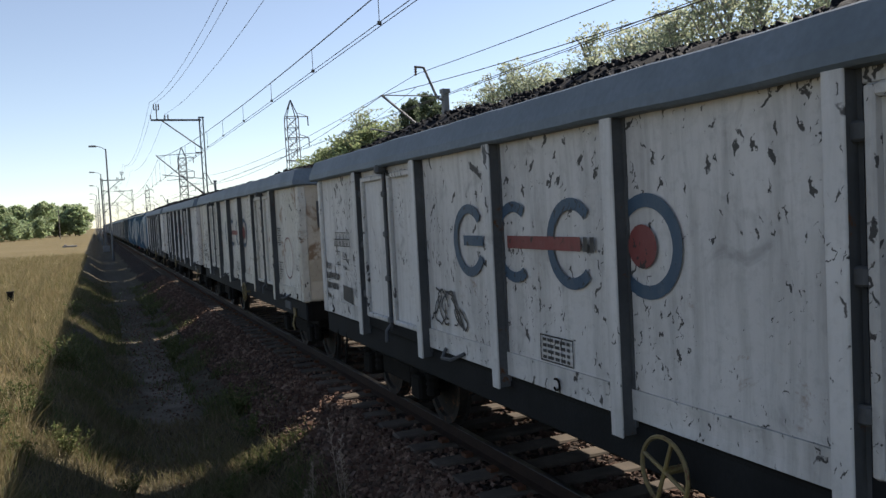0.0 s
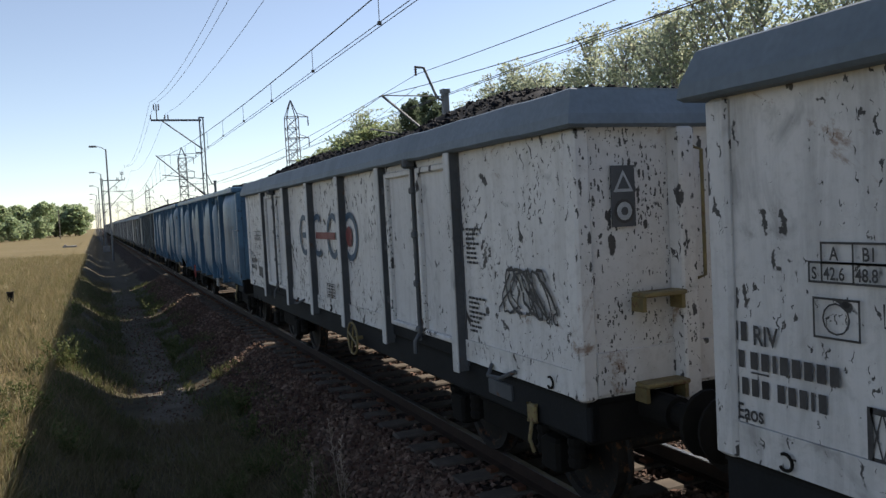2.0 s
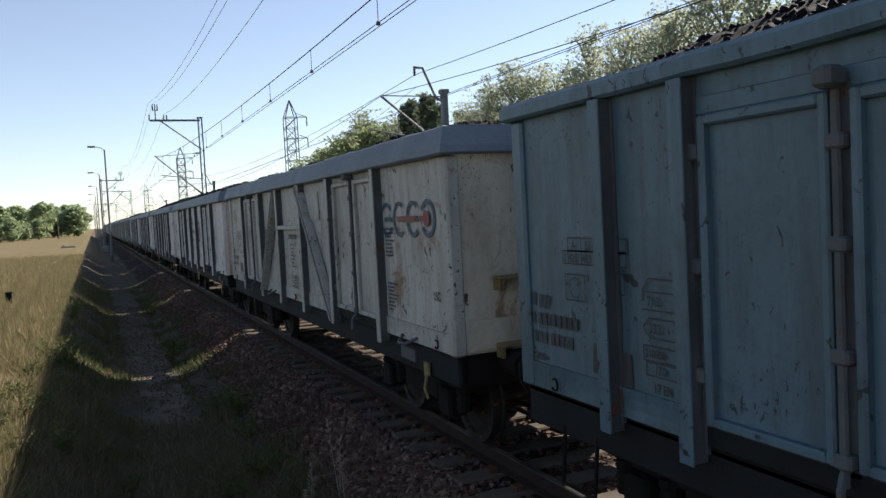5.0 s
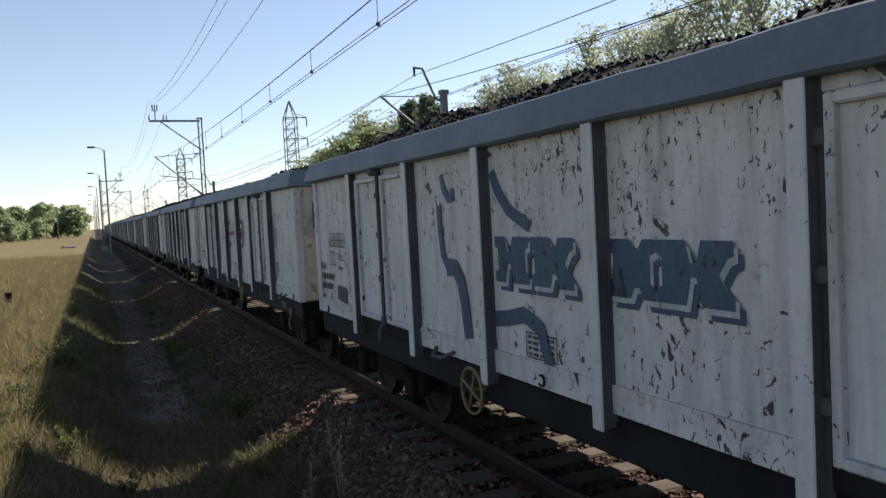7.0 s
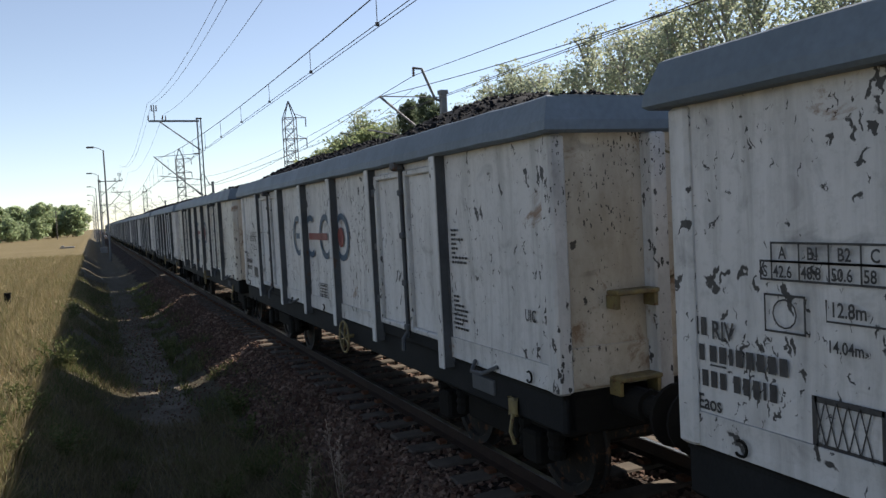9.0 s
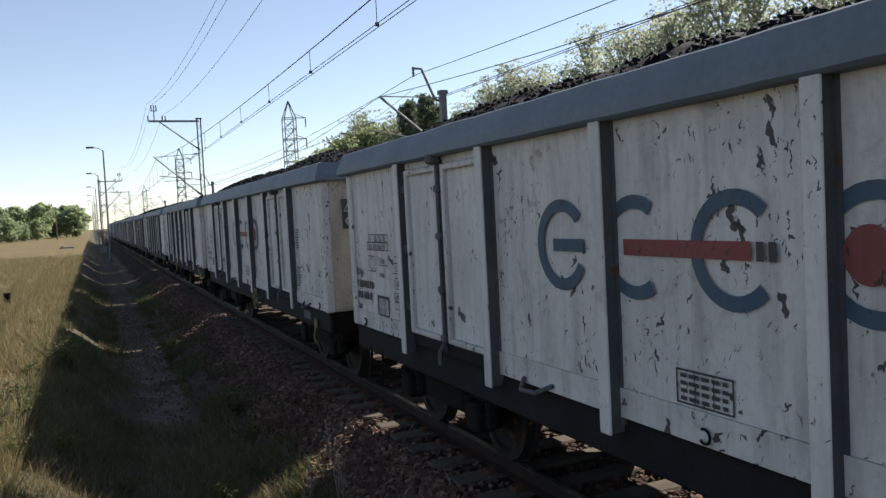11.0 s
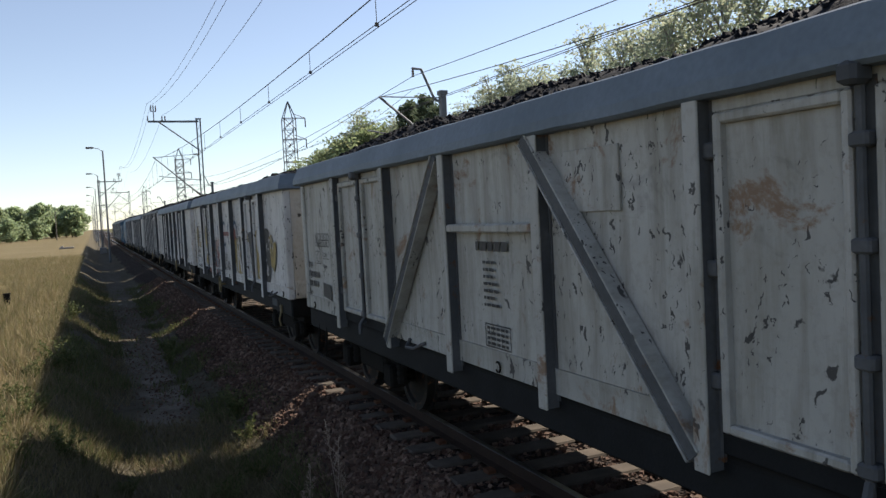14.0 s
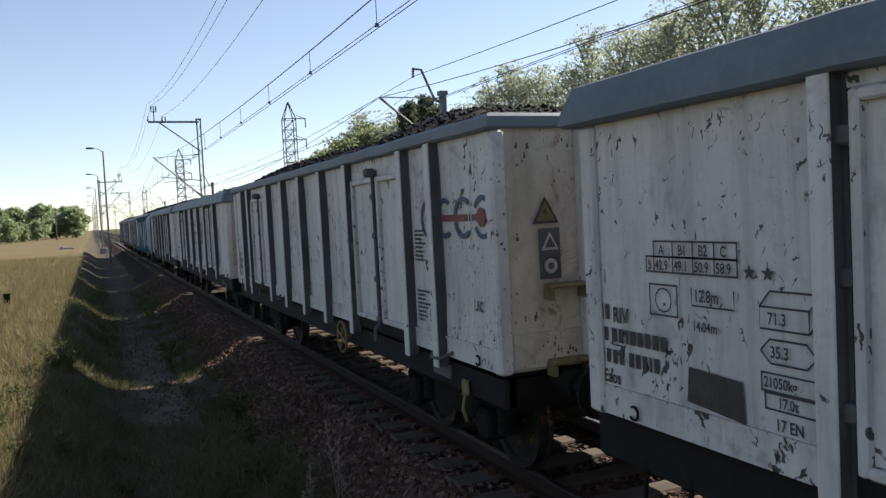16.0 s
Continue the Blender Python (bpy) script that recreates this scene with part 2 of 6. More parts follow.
def ground_material():
    m, nt, bsdf = material("field_ground")
    geo = node(nt, "NewGeometry")
    pos = geo.outputs["Position"]
    xyz = node(nt, "SeparateXYZ", Vector=pos)
    wob = noise_out(nt, pos, 0.7, 5.0)
    xw = nt.nodes.new("ShaderNodeMath")
    xw.operation = "MULTIPLY_ADD"
    nt.links.new(wob, xw.inputs[0])
    xw.inputs[1].default_value = 1.2
    nt.links.new(xyz.outputs["X"], xw.inputs[2])
    x = xw.outputs[0]
    straw = mix(nt, ramp(nt, noise_out(nt, pos, 0.35, 6.0, 0.65), 0.35, 0.65), (0.19, 0.145, 0.08), (0.125, 0.103, 0.053))
    straw = mix(nt, ramp(nt, noise_out(nt, pos, 0.06, 4.0), 0.5, 0.7), straw, (0.22, 0.168, 0.105))
    straw = mix(nt, ramp(nt, noise_out(nt, pos, 9.0, 4.0), 0.45, 0.8), straw, (0.13, 0.118, 0.05))
    soil = mix(nt, ramp(nt, noise_out(nt, pos, 2.5, 6.0), 0.35, 0.7), (0.06, 0.052, 0.034), (0.1, 0.086, 0.06))
    sand = mix(nt, ramp(nt, noise_out(nt, pos, 5.0, 6.0), 0.3, 0.7), (0.2, 0.172, 0.138), (0.115, 0.1, 0.08))
    # Past y 60 straw darkens: shade among grass blades put into the colour.
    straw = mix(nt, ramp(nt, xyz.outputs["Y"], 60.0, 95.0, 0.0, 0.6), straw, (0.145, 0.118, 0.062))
    col = mix(nt, ramp(nt, x, -0.9, -0.1), straw, soil)
    up = ramp(nt, x, 1.1, 1.45)
    down = ramp(nt, x, 1.95, 2.3, 1.0, 0.0)
    patchy = ramp(nt, noise_out(nt, pos, 1.1, 5.0), 0.36, 0.58)
    far = ramp(nt, xyz.outputs["Y"], 9.5, 12.0)
    far = times(nt, far, ramp(nt, xyz.outputs["Y"], 18.0, 27.0, 1.0, 0.25))
    col = mix(nt, times(nt, times(nt, times(nt, up, down), patchy), far), col, sand)
    col = mix(nt, ramp(nt, x, 14.5, 15.5), col, (0.09, 0.085, 0.04))
    nt.links.new(col, bsdf.inputs["Base Color"])
    bsdf.inputs["Roughness"].default_value = 0.95
    bsdf.inputs["Specular IOR Level"].default_value = 0.1
    bump(nt, bsdf, noise_out(nt, pos, 12.0, 6.0, 0.7), 0.8, 0.05)
    return m


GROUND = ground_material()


def bed_material():
    m, nt, bsdf = material("ballast_bed")
    v = node(nt, "NewGeometry").outputs["Position"]
    vo = node(nt, "TexVoronoi", Vector=v, Scale=18.0)
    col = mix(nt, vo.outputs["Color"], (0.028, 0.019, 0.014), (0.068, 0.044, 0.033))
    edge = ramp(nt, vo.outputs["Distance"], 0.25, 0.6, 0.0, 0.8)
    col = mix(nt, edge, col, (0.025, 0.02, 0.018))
    nt.links.new(col, bsdf.inputs["Base Color"])
    bsdf.inputs["Roughness"].default_value = 0.95
    bsdf.inputs["Specular IOR Level"].default_value = 0.1
    bump(nt, bsdf, ramp(nt, vo.outputs["Distance"], 0.0, 0.7, 1.0, 0.0), 1.0, 0.04)
    return m


BED = bed_material()

# ---- mesh helpers ----
class Shape:
    """Gathers vertices and faces of one mesh, in metres."""

    def __init__(self):
        self.v, self.f, self.m = [], [], []

    def add(self, verts, faces, mi=0):
        n = len(self.v)
        self.v += [tuple(p) for p in verts]
        self.f += [tuple(i + n for i in f) for f in faces]
        self.m += [mi] * len(faces)
        return self

    def box(self, x0, x1, y0, y1, z0, z1, mi=0, turn=None, c=0.0):
        """A box, its four upright edges and rims chamfered by c."""
        if c:
            v, f = [], []
            for z, k in ((z0, c), (z0 + c, 0), (z1 - c, 0), (z1, c)):
                a, b, d, e = x0 + k, x1 - k, y0 + k, y1 - k
                v += [(a + c, d, z), (b - c, d, z), (b, d + c, z), (b, e - c, z), (b - c, e, z), (a + c, e, z), (a, e - c, z), (a, d + c, z)]
            for r in range(3):
                for i in range(8):
                    j = (i + 1) % 8
                    f.append((r * 8 + i, r * 8 + j, r * 8 + 8 + j, r * 8 + 8 + i))
            f += [tuple(range(7, -1, -1)), tuple(range(24, 32))]
        else:
            v = [(x, y, z) for z in (z0, z1) for x, y in ((x0, y0), (x1, y0), (x1, y1), (x0, y1))]
            f = [(3, 2, 1, 0), (4, 5, 6, 7), (0, 1, 5, 4), (1, 2, 6, 5), (2, 3, 7, 6), (3, 0, 4, 7)]
        if turn is not None:
            v = [turn @ Vector(p) for p in v]
        return self.add(v, f, mi)

    def rod(self, a, b, r, n=8, r2=None, mi=0):
        a, b = Vector(a), Vector(b)
        r2 = r if r2 is None else r2
        q = (b - a).to_track_quat("Z", "Y")
        ring = [Vector((math.cos(2 * math.pi * i / n), math.sin(2 * math.pi * i / n), 0)) for i in range(n)]
        v = [a + q @ (p * r) for p in ring] + [b + q @ (p * r2) for p in ring]
        f = [(i, (i + 1) % n, n + (i + 1) % n, n + i) for i in range(n)] + [tuple(range(n - 1, -1, -1)), tuple(range(n, 2 * n))]
        return self.add(v, f, mi)

    def path(self, pts, r, n=6, mi=0):
        """One bent tube through the points."""
        p = [Vector(q) for q in pts]
        v, f = [], []
        side = None
        for i, q in enumerate(p):
            d = (p[min(i + 1, len(p) - 1)] - p[max(i - 1, 0)]).normalized()
            if side is None:
                side = d.orthogonal()
            side = (side - d * side.dot(d)).normalized()
            up = d.cross(side)
            v += [q + (side * math.cos(2 * math.pi * k / n) + up * math.sin(2 * math.pi * k / n)) * r for k in range(n)]
        for i in range(len(p) - 1):
            f += [(i * n + k, i * n + (k + 1) % n, i * n + n + (k + 1) % n, i * n + n + k) for k in range(n)]
        f += [tuple(range(n - 1, -1, -1)), tuple(range((len(p) - 1) * n, len(p) * n))]
        return self.add(v, f, mi)

    def ring(self, centre, axis, R, r, n=24, k=6, mi=0):
        q = Vector(axis).to_track_quat("Z", "Y")
        v, f = [], []
        for i in range(n):
            a = 2 * math.pi * i / n
            for j in range(k):
                b = 2 * math.pi * j / k
                v.append(Vector(centre) + q @ Vector(((R + r * math.cos(b)) * math.cos(a), (R + r * math.cos(b)) * math.sin(a), r * math.sin(b))))
                f.append((i * k + j, (i + 1) % n * k + j, (i + 1) % n * k + (j + 1) % k, i * k + (j + 1) % k))
        return self.add(v, f, mi)

    def turned(self, centre, axis, profile, n=20, mi=0):
        """A body of revolution from (radius, height) pairs along the axis."""
        q = Vector(axis).to_track_quat("Z", "Y")
        v, f = [], []
        for r, h in profile:
            v += [Vector(centre) + q @ Vector((r * math.cos(2 * math.pi * i / n), r * math.sin(2 * math.pi * i / n), h)) for i in range(n)]
        for k in range(len(profile) - 1):
            f += [(k * n + i, k * n + (i + 1) % n, k * n + n + (i + 1) % n, k * n + n + i) for i in range(n)]
        f += [tuple(range(n - 1, -1, -1)), tuple(range((len(profile) - 1) * n, len(profile) * n))]
        return self.add(v, f, mi)

    def mesh(self, name, mats, smooth=False):
        me = bpy.data.meshes.new(name)
        me.from_pydata(self.v, [], self.f)
        for m in mats if isinstance(mats, (list, tuple)) else [mats]:
            me.materials.append(m)
        if any(self.m):
            me.polygons.foreach_set("material_index", self.m)
        if smooth:
            me.polygons.foreach_set("use_smooth", [True] * len(me.polygons))
        me.update()
        return me


def part(name, shape, mats=None, parent=None, label="", smooth=False):
    me = shape if isinstance(shape, bpy.types.Mesh) else shape.mesh(name, mats, smooth)
    ob = new(name, me)
    ob.parent = parent
    return tagged(ob, label)


def soup(name, verts, faces, mats, smooth=False):
    """A mesh from arrays."""
    me = bpy.data.meshes.new(name)
    me.from_pydata(verts.tolist() if hasattr(verts, "tolist") else verts, [], faces.tolist() if hasattr(faces, "tolist") else faces)
    for m in mats if isinstance(mats, (list, tuple)) else [mats]:
        me.materials.append(m)
    if smooth:
        me.polygons.foreach_set("use_smooth", [True] * len(me.polygons))
    me.update()
    return me


# ---- ground ----
TRACK, TRACK_2 = 4.453, 8.8
PROFILE = [(-9000, -0.1), (-30, 0.05), (-6, 0.08), (-2.0, 0.06), (-1.1, 0.0), (-0.7, -0.12), (-0.4, -0.34), (0.0, -0.68), (0.35, -0.84), (1.0, -0.88),
           (1.7, -0.86), (2.1, -0.72), (2.6, -0.56), (11.5, -0.56), (13.0, -0.8), (15.0, -0.4), (18, -0.1), (30, 0.1), (9000, 0.2)]


def ground_z(x, y=0.0):
    px, pz = zip(*PROFILE)
    z = float(np.interp(x, px, pz))
    near = max(0.0, 1.0 - abs(x) / 60)
    return z + 0.05 * near * noise.noise((x * 0.5, y * 0.35, 0)) + 0.02 * near * noise.noise((x * 2, y * 2, 3))


def build_ground():
    xs = [-4000, -2000, -1000, -500, -250, -130, -80, -50, -35, -25, -18, -14, -11, -9, -7.5] + list(np.arange(-6.5, 3.2, 0.16)) + \
         [4, 6, 8, 10, 11.5, 12, 12.5, 13, 14, 15, 16.5, 18, 21, 25, 32, 45, 70, 110, 200, 500, 1000, 2000, 4000]
    ys = [-400, -150, -60, -25, -12, -6, -2] + list(np.arange(0, 45, 0.3)) + list(np.arange(45, 110, 1.0)) + \
         [115, 122, 130, 140, 150, 165, 180, 200, 230, 260, 300, 350, 420, 520, 700, 1000, 1500, 2500, 4200]
    v = [(x, y, ground_z(x, y)) for y in ys for x in xs]
    n = len(xs)
    f = [(j * n + i, j * n + i + 1, (j + 1) * n + i + 1, (j + 1) * n + i) for j in range(len(ys) - 1) for i in range(n - 1)]
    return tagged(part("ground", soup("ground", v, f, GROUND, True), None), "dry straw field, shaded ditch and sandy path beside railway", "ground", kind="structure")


build_ground()


# ---- railway ----
def extrude_y(profile, y0, y1, x, mi=None):
    s = Shape()
    n = len(profile)
    v = [(x + a, y, b) for y in (y0, y1) for a, b in profile]
    faces = [(i, (i + 1) % n, n + (i + 1) % n, n + i) for i in range(n)] + [tuple(range(n - 1, -1, -1)), tuple(range(n, 2 * n))]
    s.add(v, faces)
    if mi:
        for i, k in mi.items():
            s.m[i] = k
    return s


RAIL_SECTION = [(-0.075, -0.172), (0.075, -0.172), (0.075, -0.16), (0.012, -0.14), (0.01, -0.045), (0.035, -0.035), (0.036, -0.008), (0.026, 0.0),
                (-0.026, 0.0), (-0.036, -0.008), (-0.035, -0.035), (-0.01, -0.045), (-0.012, -0.14), (-0.075, -0.16)]
BED_SECTION = [(-2.4, -0.75), (-1.75, -0.42), (-1.42, -0.235), (1.9, -0.235), (2.2, -0.26), (2.6, -0.235), (5.8, -0.235), (6.4, -0.4), (7.2, -0.75)]


def build_bed():
    ys = list(np.arange(-30, 60, 0.25)) + list(np.arange(60, 200, 2.0)) + list(np.arange(200, 1500, 50))
    xs = np.unique(np.concatenate([np.arange(-2.4, -1.3, 0.1), np.arange(-1.3, 2.0, 0.3), [p[0] for p in BED_SECTION]]))
    bx, bz = zip(*BED_SECTION)
    n = len(xs)
    v = [(TRACK + x, y, float(np.interp(x, bx, bz)) + 0.03 * noise.noise((x * 3, y * 3, 1)) + 0.03 * noise.noise((x * 0.8, y * 0.5, 5))) for y in ys for x in xs]
    f = [(j * n + i, j * n + i + 1, (j + 1) * n + i + 1, (j + 1) * n + i) for j in range(len(ys) - 1) for i in range(n - 1)]
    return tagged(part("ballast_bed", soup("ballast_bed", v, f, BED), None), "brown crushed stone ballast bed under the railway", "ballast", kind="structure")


build_bed()
SLEEPER_SHAPE = Shape().box(-1.3, 1.3, -0.13, 0.13, -0.4, -0.19, 0, None, 0.02)
for sx in (-0.75, 0.75):
    SLEEPER_SHAPE.box(sx - 0.17, sx - 0.08, -0.06, 0.06, -0.2, -0.15, 1).box(sx + 0.08, sx + 0.17, -0.06, 0.06, -0.2, -0.15, 1)
SLEEPER_MESH = SLEEPER_SHAPE.mesh("sleeper", [SLEEPER, RUSTY])


def build_track(x, label, pieces):
    track = tagged(new("railway_track"), label, "railway track", kind="structure")
    track.location = (x, 0, 0)
    for sx in (-0.75, 0.75):
        part("rail", extrude_y(RAIL_SECTION, -40, 1500, sx, {6: 1, 7: 1, 8: 1}), [RAIL, RAILHEAD], track, "worn steel rail with polished head")
    rng = random.Random(5)
    if pieces:
        for i in range(280):
            ob = part("sleeper", SLEEPER_MESH, None, track)
            ob.location = (rng.uniform(-0.03, 0.03), -3 + 0.6 * i, rng.uniform(-0.008, 0.008))
            ob.rotation_euler[2] = rng.uniform(-0.012, 0.012)
    rest = Shape()
    for y in np.arange(165 if pieces else -3, 420, 0.6):
        rest.box(-1.3, 1.3, y - 0.13, y + 0.13, -0.4, -0.19)
    tagged(part("far_sleepers", rest, SLEEPER, track), "far concrete sleepers", kind="stuff")
    return track


build_track(TRACK, "railway track with concrete sleepers under the coal train", True)
build_track(TRACK_2, "second railway track beyond the coal train", False)


def scatter_stones(name, spots, lo, hi, mat, seed, label):
    """Angular stones joined into one mesh."""
    rng = np.random.default_rng(seed)
    base = np.array([(-1, -1, -1), (1, -1, -1), (1, 1, -1), (-1, 1, -1), (-1, -1, 1), (1, -1, 1), (1, 1, 1), (-1, 1, 1)], float)
    quads = np.array([(3, 2, 1, 0), (4, 5, 6, 7), (0, 1, 5, 4), (1, 2, 6, 5), (2, 3, 7, 6), (3, 0, 4, 7)])
    n = len(spots)
    size = rng.uniform(lo, hi, (n, 1, 1)) * rng.uniform(0.6, 1.3, (n, 1, 3))
    v = base[None] * rng.uniform(0.35, 1.0, (n, 8, 3)) * size
    a = rng.uniform(0, 6.28, n)
    b = rng.uniform(-0.7, 0.7, n)
    ca, sa, cb, sb = np.cos(a)[:, None], np.sin(a)[:, None], np.cos(b)[:, None], np.sin(b)[:, None]
    x, y, z = v[..., 0], v[..., 1], v[..., 2]
    y, z = y * cb - z * sb, y * sb + z * cb
    x, y = x * ca - y * sa, x * sa + y * ca
    v = np.stack([x, y, z], -1) + np.asarray(spots)[:, None, :]
    f = quads[None] + (np.arange(n) * 8)[:, None, None]
    return tagged(part(name, soup(name, v.reshape(-1, 3), f.reshape(-1, 4), mat), None), label, "stones", kind="stuff")


def build_stones():
    rng = random.Random(3)
    bx, bz = zip(*BED_SECTION)
    spots = []
    while len(spots) < 30000:
        y = 5 + 40 * rng.random() ** 1.7
        x = TRACK + rng.uniform(-2.35, 1.9) if rng.random() < 0.55 else TRACK + rng.uniform(-2.35, -1.2)
        on_sleeper = abs(x - TRACK) < 1.3 and abs(((y + 3) / 0.6 + 0.5) % 1 - 0.5) < 0.24
        if on_sleeper or abs(abs(x - TRACK) - 0.75) < 0.09:
            continue
        spots.append((x, y, float(np.interp(x - TRACK, bx, bz)) + rng.uniform(-0.01, 0.025)))
    scatter_stones("ballast_stones", spots, 0.018, 0.042, STONES, 4, "brown angular ballast stones along the track")
    spots = []
    for _ in range(3200):
        x, y = rng.gauss(1.3, 0.7), 6 + 30 * rng.random()
        spots.append((x, y, ground_z(x, y) + 0.005))
    scatter_stones("path_pebbles", spots, 0.01, 0.03, STONES, 6, "loose pebbles on the sandy path")


build_stones()


# ---- overhead line ----
def wire(name, pts, r, label):
    cu = bpy.data.curves.new(name, "CURVE")
    cu.dimensions, cu.bevel_depth, cu.bevel_resolution = "3D", r, 1
    sp = cu.splines.new("POLY")
    sp.points.add(len(pts) - 1)
    for p, co in zip(sp.points, pts):
        p.co = (*co, 1)
    cu.materials.append(WIRE)
    return tagged(new(name, cu), label, "cable")


def sagging(x, z, sag, y0, span, count, steps=16, zig=0.0):
    pts = []
    for k in range(count):
        for i in range(steps):
            u = i / steps
            pts.append((x + zig * (1 - 2 * ((k + u) % 2 if (k % 2 == 0) else 2 - (k + u) % 2)) if zig else x, y0 + span * (k + u), z - 4 * sag * u * (1 - u)))
    pts.append((x, y0 + span * count, z))
    return pts


SPAN = 60.0
for dx in (-0.05, 0.05):
    wire("contact_wire", sagging(TRACK + dx, 5.62, 0.05, 0, SPAN, 8), 0.007, "overhead contact wire above the coal train")
wire("messenger_wire", sagging(TRACK, 7.25, 1.19, -26, 86, 1, 40) + sagging(TRACK, 7.25, 1.15, 60, SPAN, 7), 0.011, "sagging messenger wire above the contact wire")
wire("contact_wire", sagging(TRACK_2, 5.62, 0.05, -34, SPAN, 8), 0.008, "overhead contact wire above the second track")
wire("contact_wire", sagging(TRACK_2 + 0.12, 5.62, 0.05, -34, SPAN, 8), 0.008, "overhead contact wire above the second track")
wire("messenger_wire", sagging(9.44, 6.6, 1.1, -33.8, SPAN, 8), 0.011, "messenger wire above the second track")
wire("feeder_cable", sagging(10.76, 7.36, 0.7, -33.8, SPAN, 8), 0.011, "feeder cable hung from the hooked masts")
wire("feeder_cable", sagging(4.1, 11.2, 1.6, 0, SPAN, 7), 0.009, "feeder cable carried on the mast tops")
wire("feeder_cable", sagging(4.35, 11.1, 1.6, 0, SPAN, 7), 0.009, "feeder cable carried on the mast tops")
wire("feeder_cable", sagging(5.1, 10.4, 1.35, 0, SPAN, 7), 0.009, "feeder cable carried on the mast arms")


def build_droppers():
    d = Shape()
    for y in np.arange(3.7, 200, 4.3):
        u = (y + 26) / 86 if y < 60 else (y / SPAN) % 1
        z = 7.25 - 4.7 * u * (1 - u)
        d.rod((TRACK, y, 5.6), (TRACK, y, z), 0.007, 5)
        d.box(TRACK - 0.03, TRACK + 0.03, y - 0.02, y + 0.02, 5.58, 5.64)
    tagged(part("droppers", d, WIRE), "thin dropper wires between messenger and contact wire", "cable", kind="stuff")


build_droppers()


def insulator(s, a, b, r=0.06, mi=1):
    a, b = Vector(a), Vector(b)
    L = (b - a).length
    prof = []
    k = max(3, int(L / 0.07))
    for i in range(k):
        prof += [(r * 0.5, L * i / k), (r, L * (i + 0.4) / k), (r * 0.5, L * (i + 0.8) / k)]
    s.turned(a, b - a, prof, 8, mi)


def lattice_mast(x, y, reach, height=10.0):
    """Two-channel catenary mast with a feeder arm on top and a cantilever over the track."""
    m = tagged(new("catenary_mast"), "grey steel lattice catenary mast with feeder arm", "catenary mast", "masts along the railway")
    m.location = (x, y, -0.3)
    s = -1 if reach < 0 else 1
    for lx in (-0.13, 0.13):
        part("mast_leg", Shape().box(lx - 0.04, lx + 0.04, -0.06, 0.06, 0, height), STEEL, m)
    part("mast_cap", Shape().box(-0.2, 0.2, -0.14, 0.14, height, height + 0.08), STEEL, m)
    lace = Shape()
    for i in range(int(height / 0.55)):
        z = 0.2 + 0.55 * i
        a, b = (-0.12, 0.12) if i % 2 else (0.12, -0.12)
        lace.rod((a, -0.05, z), (b, -0.05, z + 0.5), 0.014, 4)
    part("lacing", lace, STEEL, m)
    foot = Shape().box(-0.45, 0.45, -0.45, 0.45, -0.9, 0.25, 0, None, 0.05)
    part("footing", foot, CONCRETE, m)
    arm = Shape()
    zt = height - 0.15
    for dy in (-0.08, 0.08):
        arm.box(min(0, reach), max(0, reach), dy - 0.025, dy + 0.025, zt - 0.06, zt + 0.06)
    arm.rod((0, 0, zt - 2.1), (reach * 0.8, 0, zt), 0.05, 6)
    part("feeder_arm", arm, STEEL, m)
    for dx, z0, z1 in ((reach, 0.06, 0.41), (reach * 0.72, 0.06, 0.41), (reach * 0.66, 0.06, 0.41), (reach * 0.88 - 0.16, 0.75, 1.15), (reach * 0.88 + 0.16, 0.75, 1.15)):
        ins = Shape()
        insulator(ins, (dx, 0, zt + z0), (dx, 0, zt + z1), mi=0)
        part("insulator", ins, PORCELAIN, m)
    horn = Shape().rod((reach * 0.88, 0, zt), (reach * 0.88, 0, zt + 1.15), 0.04, 6).rod((reach * 0.88 - 0.2, 0, zt + 0.72), (reach * 0.88 + 0.2, 0, zt + 0.72), 0.025, 6)
    part("horn", horn, STEEL, m)
    can = Shape()
    tip = reach * 0.95
    can.rod((0, 0, 4.75), (tip, 0, 7.75), 0.045, 6)
    can.rod((0, 0, 7.9), (tip, 0, 7.7), 0.022, 5)
    can.rod((0, 0, 6.0), (tip * 0.9, 0, 6.35), 0.03, 6)
    can.rod((tip * 0.25, 0, 6.05), (tip * 0.8, 0, 5.95), 0.02, 5)
    part("cantilever", can, STEEL, m)
    for p, q in (((0.05 * s, 0, 4.8), (0.45 * s, 0, 5.15)), ((0.05 * s, 0, 7.9), (0.5 * s, 0, 7.88))):
        ci = Shape()
        insulator(ci, p, q, 0.08, 0)
        part("cantilever_insulator", ci, PORCELAIN, m)
    return m


near_mast = lattice_mast(7.55, 60.0, -3.45, 10.4)
for x, y in ((7.55, 180.0), (7.55, 300.0)):
    copy_thing(near_mast, pose(x, y, -0.3))
left_mast = lattice_mast(1.2, 120.0, 3.0, 9.5)
for x, y in ((1.2, 240.0), (1.2, 360.0)):
    copy_thing(left_mast, pose(x, y, -0.3))


